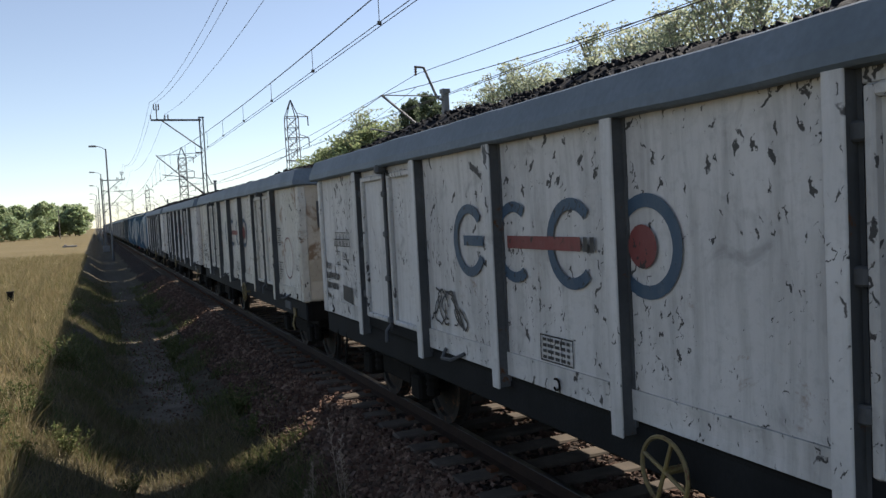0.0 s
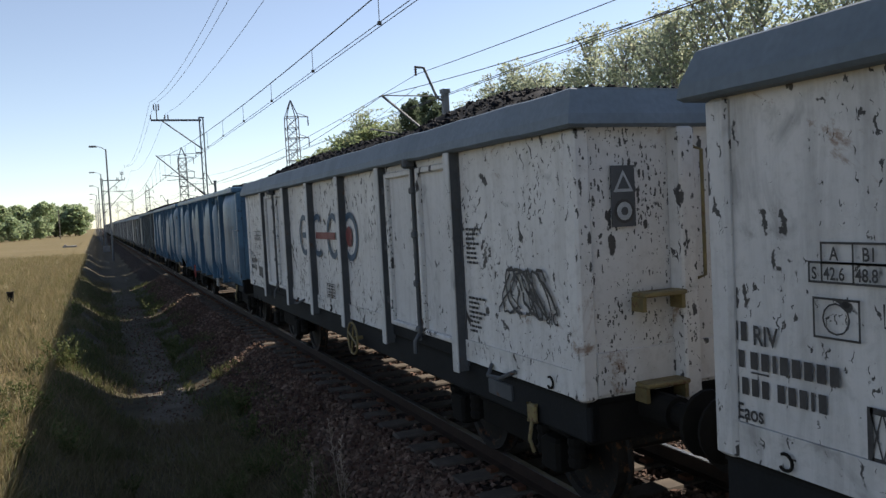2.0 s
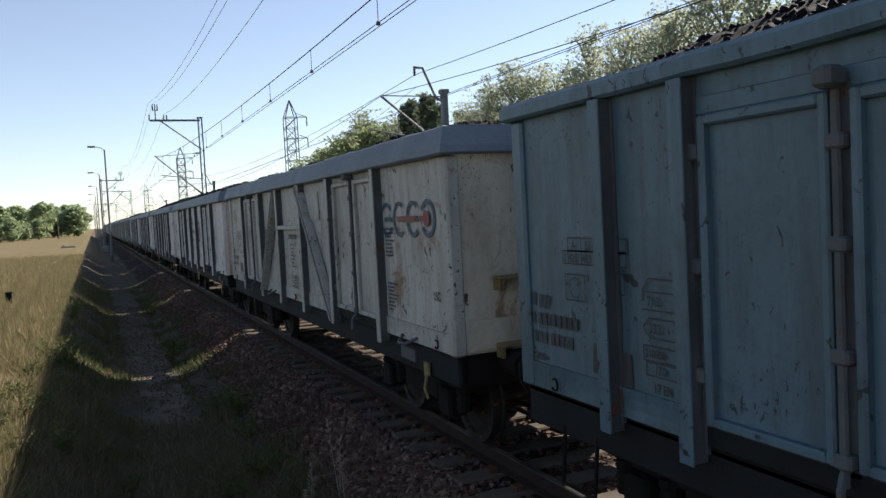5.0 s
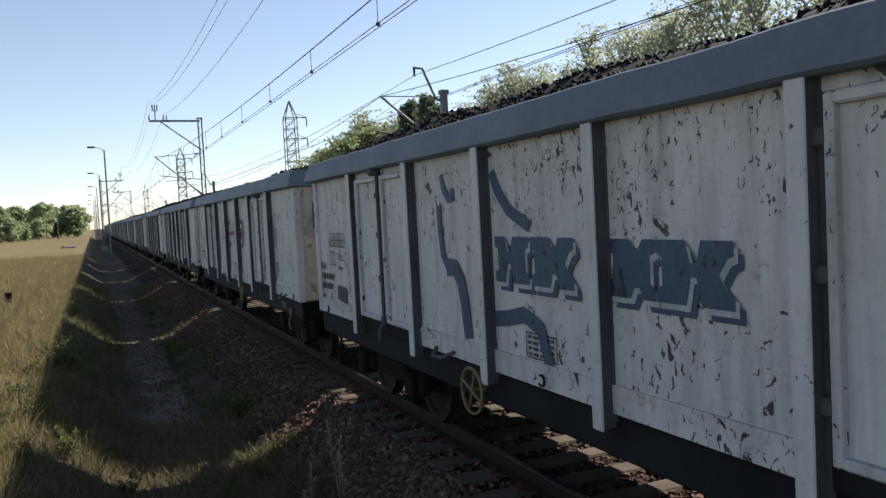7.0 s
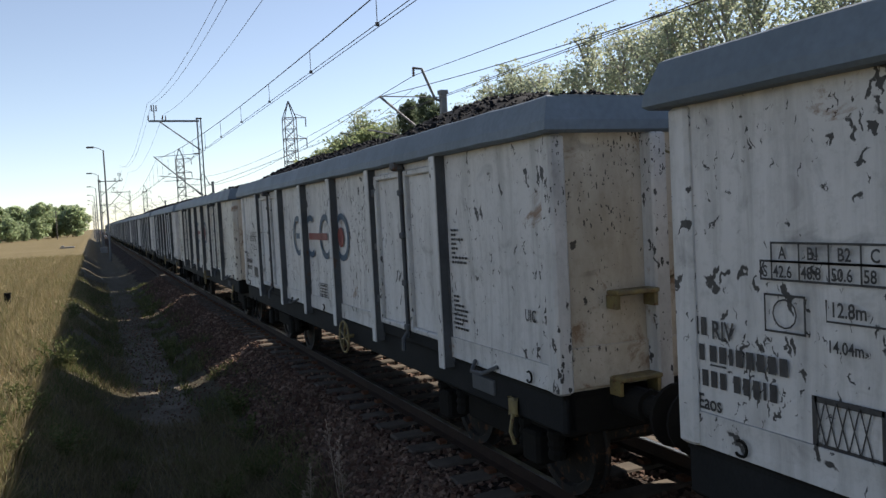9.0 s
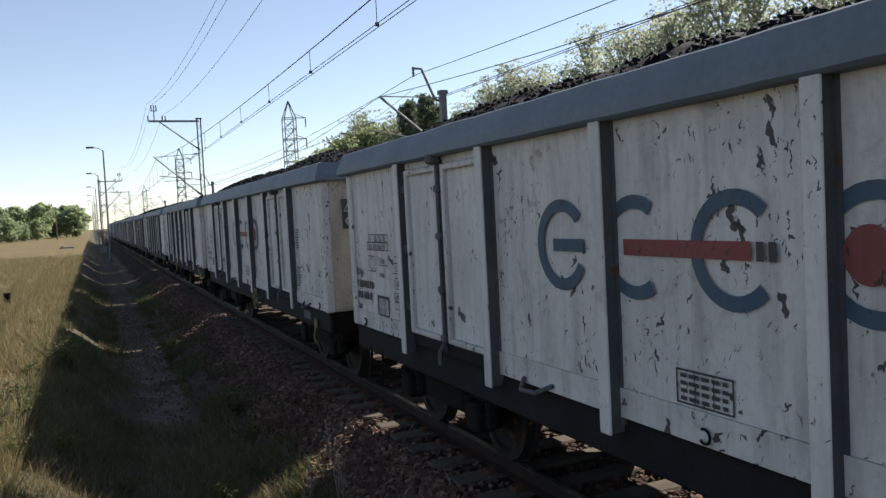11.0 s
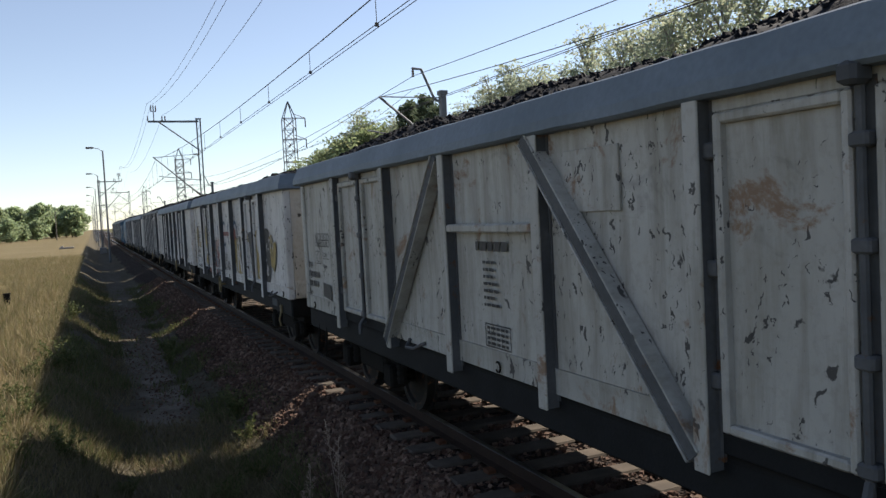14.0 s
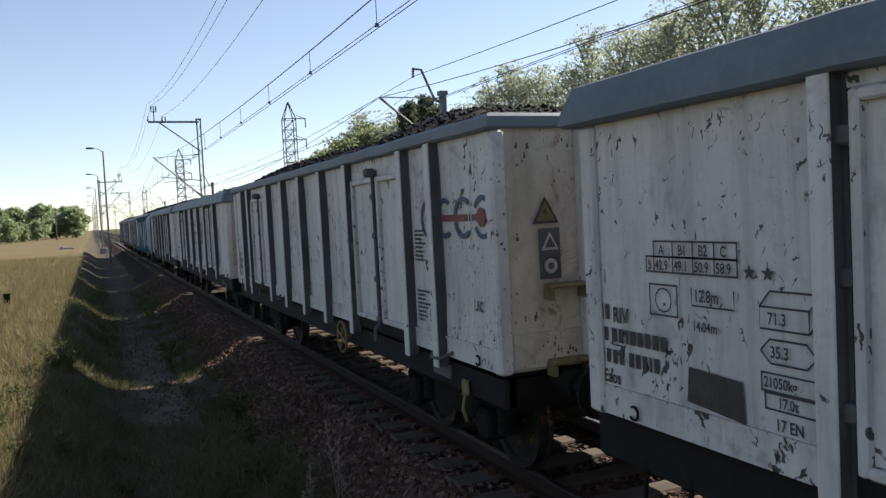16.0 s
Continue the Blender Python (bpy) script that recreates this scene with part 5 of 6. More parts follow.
def letters(sh, text, s, z, size, mi=0, out=0.006):
    """Lettering in the built-in font, its left end at s and its foot at z."""
    if text not in TEXTS:
        cu = bpy.data.curves.new("lettering", "FONT")
        cu.body, cu.size, cu.resolution_u, cu.offset = text, 1.0, 3, 0.018
        ob = new("lettering", cu)
        me = bpy.data.meshes.new_from_object(ob.evaluated_get(bpy.context.evaluated_depsgraph_get()))
        TEXTS[text] = ([(v.co.x, v.co.y) for v in me.vertices], [tuple(f.vertices) for f in me.polygons])
        bpy.data.objects.remove(ob)
        bpy.data.curves.remove(cu)
        bpy.data.meshes.remove(me)
    v, f = TEXTS[text]
    sh.add(on_side([(s + x * size * 0.8, z + y * size) for x, y in v], out), f, mi)


def emblem(cs=4.95, z=2.24, r=0.28, step=0.823, w=0.085, scale=1.0):
    """Four blue ring arcs in a row, a red bar and a red dot."""
    c = [cs + step * scale * k for k in (0, 1, 2, 3)]
    r, w = r * scale, w * scale
    made = []
    for k, (a0, a1) in enumerate(((40, 330), (55, 305), (45, 315), (150, -150))):
        sh = Shape()
        stroke(sh, arc(c[k], z, r, a0, a1), w)
        if k == 0:
            stroke(sh, [(c[0] - 0.1 * scale, z), (c[0] + r, z)], 0.09 * scale, 0, 0.009)
        made.append((sh.mesh("emblem_ring", LOGO_BLUE), "faded blue ring arc"))
    sh = Shape()
    stroke(sh, [(c[1] - 0.1 * scale, z), (c[2] + 0.12 * scale, z)], 0.1 * scale, 0, 0.009)
    made.append((sh.mesh("emblem_bar", LOGO_RED), "faded red bar"))
    sh = Shape()
    disc(sh, c[3] - 0.03 * scale, z, 0.135 * scale, 0, 0.012)
    stroke(sh, [(c[3] - 0.32 * scale, z), (c[3] - 0.1 * scale, z)], 0.09 * scale, 0, 0.008)
    made.append((sh.mesh("emblem_dot", LOGO_RED), "faded red dot"))
    sh = Shape()
    bar_text(sh, c[2] + 0.16 * scale, z - 0.05 * scale, [0.05 * scale, 0.05 * scale], 0.1 * scale, 0.03 * scale, 0, 0.013)
    made.append((sh.mesh("emblem_text", INK), "small dark text bars"))
    return made


def frame_box(sh, s0, s1, z0, z1, t=0.012, mi=0):
    stroke(sh, [(s0, z0), (s1, z0)], t, mi)
    stroke(sh, [(s0, z1), (s1, z1)], t, mi)
    stroke(sh, [(s0, z0 - t / 2), (s0, z1 + t / 2)], t, mi)
    stroke(sh, [(s1, z0 - t / 2), (s1, z1 + t / 2)], t, mi)


def data_marks(loads, seed=0):
    """Load table, type letters with bars for the number, volume signs, label board, maker's lines and an inspection grid."""
    rng = random.Random(seed)
    made = []

    def done(name, shape, label):
        made.append((shape.mesh(name, INK), label))
        return Shape()

    sh = Shape()
    frame_box(sh, 0.67, 1.33, 2.195, 2.285, 0.011)
    frame_box(sh, 0.6, 1.33, 2.105, 2.195, 0.011)
    for k, (t, n) in enumerate(zip(("A", "B1", "B2", "C"), loads)):
        s = 0.68 + 0.165 * k
        letters(sh, t, s + 0.035, 2.208, 0.085)
        letters(sh, n, s, 2.118, 0.082)
        stroke(sh, [(s - 0.01, 2.105), (s - 0.01, 2.285 if k else 2.195)], 0.01)
    letters(sh, "S", 0.615, 2.118, 0.08)
    sh = done("load_table", sh, "black stencilled load table")
    frame_box(sh, 0.62, 0.86, 1.85, 2.03, 0.011)
    stroke(sh, arc(0.74, 1.94, 0.07, 0, 360, 12), 0.009)
    letters(sh, "12.8m", 1.0, 1.955, 0.095)
    stroke(sh, [(0.98, 2.03), (0.98, 1.93), (1.3, 1.93), (1.3, 2.03)], 0.01)
    letters(sh, "14.04m", 0.98, 1.79, 0.08)
    sh = done("length_mark", sh, "black stencilled length marks")
    letters(sh, "RIV", 0.24, 1.76, 0.14)
    bar_text(sh, 0.1, 1.77, [0.04, 0.04], 0.1, 0.02)
    bar_text(sh, 0.08, 1.63, [0.04, 0.04], 0.09, 0.02)
    bar_text(sh, 0.22, 1.63, [0.05, 0.05, 0.025, 0.05, 0.05, 0.05, 0.05, 0.05], 0.09, 0.022)
    stroke(sh, [(0.22, 1.612), (0.34, 1.612)], 0.01)
    bar_text(sh, 0.09, 1.49, [0.045] * 4, 0.09, 0.022)
    bar_text(sh, 0.39, 1.49, [0.045] * 3 + [0.02, 0.045], 0.09, 0.022)
    letters(sh, "Eaos", 0.12, 1.36, 0.12)
    sh = done("running_mark", sh, "black stencilled type letters and number bars")
    sx = 1.47
    stroke(sh, [(sx, 1.97), (sx + 0.07, 2.05), (sx + 0.37, 2.05), (sx + 0.3, 1.97), (sx, 1.97), (sx, 1.86), (sx + 0.3, 1.86), (sx + 0.3, 1.97)], 0.011)
    stroke(sh, [(sx + 0.3, 1.86), (sx + 0.37, 1.94), (sx + 0.37, 2.05)], 0.011)
    letters(sh, "71.3", sx + 0.05, 1.885, 0.085)
    stroke(sh, [(sx, 1.75), (sx + 0.06, 1.81), (sx + 0.28, 1.81), (sx + 0.34, 1.75), (sx + 0.28, 1.69), (sx + 0.06, 1.69), (sx, 1.75)], 0.011)
    letters(sh, "35.3", sx + 0.06, 1.72, 0.085)
    frame_box(sh, sx, sx + 0.36, 1.55, 1.64, 0.01)
    letters(sh, "21050kg", sx + 0.015, 1.57, 0.075)
    frame_box(sh, sx + 0.02, sx + 0.36, 1.46, 1.54, 0.01)
    letters(sh, "17.0t", sx + 0.1, 1.475, 0.075)
    letters(sh, "17 EN", sx + 0.08, 1.36, 0.085)
    sh = done("volume_mark", sh, "black stencilled volume and weight signs")
    if seed == 1:
        for cs in (1.41, 1.53):
            patch(sh, [(cs + (0.045 if i % 2 == 0 else 0.018) * math.sin(i * math.pi / 5), 2.135 + (0.045 if i % 2 == 0 else 0.018) * math.cos(i * math.pi / 5)) for i in range(10)])
        sh = done("star_mark", sh, "two small black stars")
    if seed != 2:
        patch(sh, [(0.92, 1.38), (1.36, 1.34), (1.34, 1.56), (0.94, 1.58)], 0, 0.008)
    else:
        frame_box(sh, 0.9, 1.26, 1.34, 1.56, 0.03)
        for k in range(1, 6):
            stroke(sh, [(0.9 + 0.06 * k, 1.34), (0.9 + 0.06 * (k - 1), 1.56)], 0.008)
            stroke(sh, [(0.9 + 0.06 * (k - 1), 1.34), (0.9 + 0.06 * k, 1.56)], 0.008, 0, 0.007)
    sh = done("label_board", sh, "dark label board")
    letters(sh, "UIC", 12.25, 1.64, 0.13)
    sh = done("approval_mark", sh, "black stencilled approval letters")
    for z in (2.33, 1.72):
        for k in range(8):
            bar_text(sh, 10.93, z - 0.042 * k, [0.02 + rng.random() * 0.05 for _ in range(rng.randint(2, 5))], 0.022, 0.012)
    sh = done("maintenance_text", sh, "small black maintenance lines")
    frame_box(sh, 6.12, 6.56, 1.36, 1.55, 0.012)
    for k in range(4):
        bar_text(sh, 6.15, 1.375 + 0.044 * k, [0.05, 0.08, 0.06, 0.06, 0.04], 0.024, 0.02)
    for k in (1, 2):
        stroke(sh, [(6.12 + 0.147 * k, 1.36), (6.12 + 0.147 * k, 1.55)], 0.008)
    done("inspection_grid", sh, "framed inspection date grid")
    return made


def scribble(cs, cz, w, h, seed, width=0.022, n=7):
    """A looping marker tag."""
    rng = random.Random(seed)
    sh = Shape()
    for k in range(n):
        s0 = cs + w * (k / n - 0.5)
        pts = []
        for i in range(14):
            u = i / 13
            pts.append((s0 + w * 0.2 * math.sin(u * 5 + rng.random() * 0.4 + k), cz + h * 0.5 * math.cos(u * (3.2 + k % 3) + k * 1.3) * rng.uniform(0.8, 1.0)))
        stroke(sh, pts, width * rng.uniform(0.7, 1.2), 0, 0.006 + 0.0004 * k)
    return sh.mesh("graffiti_tag", INK)

WHITE_GROUP, BLUE_GROUP = "white coal wagons of the train", "blue coal wagons of the train"
LABEL_WHITE = "scuffed white high-sided coal wagon with blue ring emblem"
NARROW_POSTS = [1.18, 1.94, 3.89, 5.13, 6.37, 7.6, 8.84, 10.79, 11.55]
proto = {
    "white": ribbed_wagon(LABEL_WHITE, WHITE_GROUP, WHITE, END_WHITE),
    "scratched": ribbed_wagon("heavily scratched white coal wagon with faded emblem", WHITE_GROUP, SCRATCHED, SCRATCHED),
    "stained": ribbed_wagon("yellow-stained white coal wagon with blue ring emblem", WHITE_GROUP, STAINED, END_WHITE),
    "blue": bulged_wagon("dark blue coal wagon with bulged sides", BLUE_GROUP, BLUE, BLUE_POSTS["blue"], ((2.0, 3.92), (9.0, 10.88)), (5.2, 7.75)),
    "short_bay_blue": bulged_wagon("dark blue coal wagon with bulged sides and short end bays", BLUE_GROUP, BLUE, BLUE_POSTS["short_bay_blue"],
                                   ((1.05, 3.0), (9.8, 11.75)), (4.22, 8.58)),
    "teal": ribbed_wagon("dusty blue-green ribbed coal wagon", BLUE_GROUP, TEAL, TEAL, RIM_SLIM, TEAL, NARROW_POSTS),
    "narrow": ribbed_wagon("white coal wagon with closely set side posts", WHITE_GROUP, WHITE, END_WHITE, RIM_SLIM, CAP, NARROW_POSTS),
    "braced": ribbed_wagon("dirty white coal wagon with diagonal side braces", WHITE_GROUP, DINGY, END_WHITE),
}


def add_braces(w):
    for (s0, z0), (s1, z1) in (((3.8, 1.1), (5.42, 3.03)), ((8.78, 1.1), (7.04, 3.03))):
        d = Vector((0, along(s1) - along(s0), z1 - z0))
        n = d.length
        turn = Matrix.Translation((-HALF - 0.06, along(s0), z0)) @ d.to_track_quat("Z", "X").to_matrix().to_4x4()
        # Grey web between pale flanges: shade on the brace sides put into colour.
        b = Shape().box(-0.05, 0.05, -0.05, 0.05, 0, n, 1, turn, 0.01)
        b.box(-0.065, -0.052, -0.06, 0.06, 0.01, n - 0.01, 0, turn, 0.004)
        b.box(0.052, 0.065, -0.06, 0.06, 0.01, n - 0.01, 0, turn, 0.004)
        part("diagonal_brace", b, [DINGY, GREY], w, "diagonal channel brace")
    h = Shape().box(-HALF - 0.1, -HALF, along(7.1), along(5.6), 2.33, 2.4, 0, None, 0.012)
    part("cross_rail", h, DINGY, w)
    p = Shape().box(-HALF - 0.012, -HALF + 0.01, along(8.08), along(7.44), 2.47, 2.89, 0, None, 0.004)
    part("repair_plate", p, DINGY, w, "square welded repair plate")
    t = Shape()
    rng = random.Random(4)
    bar_text(t, 6.0, 2.17, [0.05, 0.12, 0.08, 0.1, 0.1], 0.08, 0.03)
    for k in range(7):
        bar_text(t, 6.12, 2.06 - 0.06 * k, [0.03 + rng.random() * 0.06 for _ in range(rng.randint(3, 5))], 0.026, 0.015)
    part("owner_text", t, INK, w, "small black text bars")


add_braces(proto["braced"])
EMBLEM = emblem()
EMBLEM_SMALL = {"braced": emblem(11.0, 2.45, 0.27, 0.64, 0.075, 0.62), "narrow": emblem(11.3, 2.46, 0.27, 0.64, 0.075, 0.62)}
MARKS = [data_marks(l, i) for i, l in enumerate((("42.5", "48.5", "50.5", "58"), ("42.9", "49.1", "50.9", "58.9"), ("42.6", "48.8", "50.6", "58")))]
STARRED, MESHED = 1, 2


def blue_marks(style, rs, ts):
    """White stencils on the bulged sheets of the blue wagons: type letters from rs, load table from ts."""
    o = 0.125
    sh = Shape()
    letters(sh, "RIV", rs + 0.3, 1.74, 0.14, 0, o)
    bar_text(sh, rs + 0.04, 1.75, [0.05, 0.03], 0.1, 0.03, 0, o)
    bar_text(sh, rs, 1.6, [0.04, 0.05], 0.1, 0.02, 0, o)
    bar_text(sh, rs + 0.17, 1.6, [0.05, 0.05, 0.05, 0.03, 0.05, 0.05, 0.05, 0.05, 0.05], 0.1, 0.028, 0, o)
    bar_text(sh, rs + 0.04, 1.45, [0.05] * 4, 0.1, 0.03, 0, o)
    bar_text(sh, rs + 0.4, 1.45, [0.05, 0.05, 0.05, 0.03, 0.05], 0.1, 0.03, 0, o)
    letters(sh, "Eas-z", rs + 0.1, 1.31, 0.12, 0, o)
    made = [(drape(sh, style).mesh("running_mark", CHALK), "white stencilled type letters and number bars")]
    sh = Shape()
    for z, a in ((2.27, 0.0), (2.355, 0.0), (2.44, 0.05), (2.525, 0.12)):
        stroke(sh, [(ts + a, z), (ts + 0.64, z)], 0.011, 0, o)
    for k, (a, z0) in enumerate(((0.12, 2.355), (0.25, 2.355), (0.38, 2.355), (0.51, 2.355), (0.64, 2.27), (0.0, 2.27), (0.13, 2.27))):
        stroke(sh, [(ts + a, z0), (ts + a, 2.525 if 0 < k < 5 or k == 0 else 2.355)], 0.011, 0, o)
    for t, a in (("A", 0.15), ("B", 0.28), ("B", 0.41), ("C", 0.54)):
        letters(sh, t, ts + a, 2.45, 0.08, 0, o)
    letters(sh, "S", ts + 0.06, 2.365, 0.08, 0, o)
    for k in range(4):
        bar_text(sh, ts + 0.14 + 0.13 * k, 2.37, [0.035, 0.035], 0.05, 0.015, 0, o)
    bar_text(sh, ts + 0.32, 2.285, [0.035, 0.035, 0.02], 0.05, 0.015, 0, o)
    made.append((drape(sh, style).mesh("load_table", CHALK), "white stencilled load table"))
    sh = Shape()
    stroke(sh, [(ts, 2.06), (ts + 0.05, 2.11), (ts + 0.21, 2.11), (ts + 0.26, 2.06), (ts + 0.21, 2.01), (ts + 0.05, 2.01), (ts, 2.06)], 0.011, 0, o)
    letters(sh, "36.6", ts + 0.05, 2.035, 0.06, 0, o)
    stroke(sh, [(ts + 0.32, 2.07), (ts + 0.4, 2.13), (ts + 0.64, 2.13), (ts + 0.6, 2.07), (ts + 0.32, 2.07), (ts + 0.32, 1.97), (ts + 0.6, 1.97), (ts + 0.6, 2.07)], 0.011, 0, o)
    stroke(sh, [(ts + 0.6, 1.97), (ts + 0.64, 2.04), (ts + 0.64, 2.13)], 0.011, 0, o)
    letters(sh, "72", ts + 0.38, 1.99, 0.07, 0, o)
    letters(sh, "12.71m", ts + 0.05, 1.89, 0.08, 0, o)
    stroke(sh, [(ts + 0.04, 1.91), (ts + 0.04, 1.875), (ts + 0.34, 1.875), (ts + 0.34, 1.91)], 0.01, 0, o)
    stroke(sh, [(ts + 0.04, 1.73), (ts + 0.38, 1.73), (ts + 0.38, 1.82), (ts + 0.04, 1.82), (ts + 0.04, 1.73)], 0.01, 0, o)
    letters(sh, "21500kg", ts + 0.06, 1.75, 0.068, 0, o)
    letters(sh, "42.0t", ts + 0.1, 1.64, 0.075, 0, o)
    letters(sh, "78.1kN", ts + 0.1, 1.53, 0.07, 0, o)
    for k in range(2):
        bar_text(sh, ts + 0.12, 1.42 - 0.07 * k, [0.05, 0.03, 0.05, 0.04][: 4 - k], 0.03, 0.02, 0, o)
    made.append((drape(sh, style).mesh("volume_mark", CHALK), "white stencilled volume, length and weight signs"))
    sh = Shape()
    letters(sh, "UIC", 12.2, 1.62, 0.14, 0, o)
    made.append((drape(sh, style).mesh("approval_mark", CHALK), "white stencilled approval letters"))
    return made


BLUE_MARKS = {"blue": blue_marks("blue", 0.36, 4.08), "short_bay_blue": blue_marks("short_bay_blue", 0.12, 3.15)}


def blue_emblem(style, es, gs):
    """Pale emblem blocks and address lines from es, framed grid from gs."""
    sh = Shape()
    s = es
    for k, wd in enumerate((0.08, 0.14, 0.09, 0.08, 0.08, 0.08, 0.07)):
        bar_text(sh, s, 2.08 - 0.004 * k, [wd * 0.75], 0.12 if k < 2 else 0.085, 0.02, 1 if k == 1 else 0, 0.13)
        s += wd + 0.012
    for k, ws in enumerate(((0.3, 0.1), (0.24, 0.1), (0.3, 0.06), (0.4,))):
        bar_text(sh, es + 0.06 + 0.02 * k, 1.93 - 0.06 * k, [u / 3 for u in ws for _ in range(2)], 0.034 if k < 3 else 0.02, 0.02, 0, 0.13)
    stroke(sh, [(gs, 1.58), (gs + 0.44, 1.58), (gs + 0.44, 1.81), (gs, 1.81), (gs, 1.58)], 0.012, 0, 0.13)
    for k in range(4):
        bar_text(sh, gs + 0.03, 1.6 + 0.052 * k, (0.06, 0.08, 0.1, 0.08), 0.028, 0.02, 0, 0.13)
    return drape(sh, style).mesh("stencilled_emblem", [CHALK, OCHRE])


BLUE_EMBLEM = {"blue": blue_emblem("blue", 6.75, 8.42), "short_bay_blue": blue_emblem("short_bay_blue", 7.6, 8.9)}


def horned_emblem():
    """A blue horned sweep and a row of heavy blue blocks with pale edge and drop shade."""
    made = []
    sweeps = ((0.08, [(4.62, 2.86), (4.66, 2.74), (4.76, 2.63), (4.86, 2.64), (4.84, 2.72)]), (0.09, [(4.53, 2.58), (4.54, 2.35), (4.58, 2.1), (4.7, 1.98)]),
              (0.17, [(4.66, 1.99), (4.84, 1.99), (4.96, 1.88), (5.02, 1.68), (5.08, 1.36)]), (0.1, [(5.66, 2.82), (5.75, 2.66), (5.92, 2.5), (6.24, 2.37)]),
              (0.13, [(5.62, 1.6), (5.85, 1.63), (6.1, 1.68), (6.34, 1.6), (6.46, 1.33)]))
    for i, (w0, pts) in enumerate(sweeps):
        sh = Shape()
        stroke(sh, pts, w0, 0, 0.005 + 0.001 * i)
        made.append((sh.mesh("emblem_sweep", LOGO_BLUE), "blue painted sweep"))
    for n, (s, wd) in enumerate(((5.68, 0.54), (6.26, 0.58), (7.25, 0.46), (7.72, 0.62))):
        sh = Shape()
        for dx, dz, mi, o in ((0.06, -0.07, 0, 0.005), (0.03, -0.035, 1, 0.009), (0.0, 0.0, 0, 0.013)):
            z0, z1 = 1.92 + dz, 2.29 + dz
            a, b = s + dx, s + dx + wd
            m = a + wd * (0.42, 0.55, 0.6, 0.5)[n]
            t = (0.15, 0.1, 0.07, 0.16)[n]
            patch(sh, [(a, z0), (m - 0.06, z0), (m - 0.02, z0 + t), (m + 0.03, z0 + t), (m + 0.07, z0), (b, z0), (b, z0 + 0.08), (b - 0.05, z0 + 0.1),
                       (b - 0.05 - 0.06 * (n % 2), (z0 + z1) / 2), (b - 0.05, z1 - 0.1), (b, z1 - 0.08), (b, z1), (m + 0.07, z1), (m + 0.03, z1 - t * 0.8), (m - 0.02, z1 - t * 0.8),
                       (m - 0.06, z1), (a, z1), (a, z1 - 0.08), (a + 0.05, z1 - 0.1), (a + 0.05, z0 + 0.1), (a, z0 + 0.08)], mi, o)
        made.append((sh.mesh("emblem_block", [LOGO_BLUE, CHALK]), "heavy blue block with pale edge"))
    return made


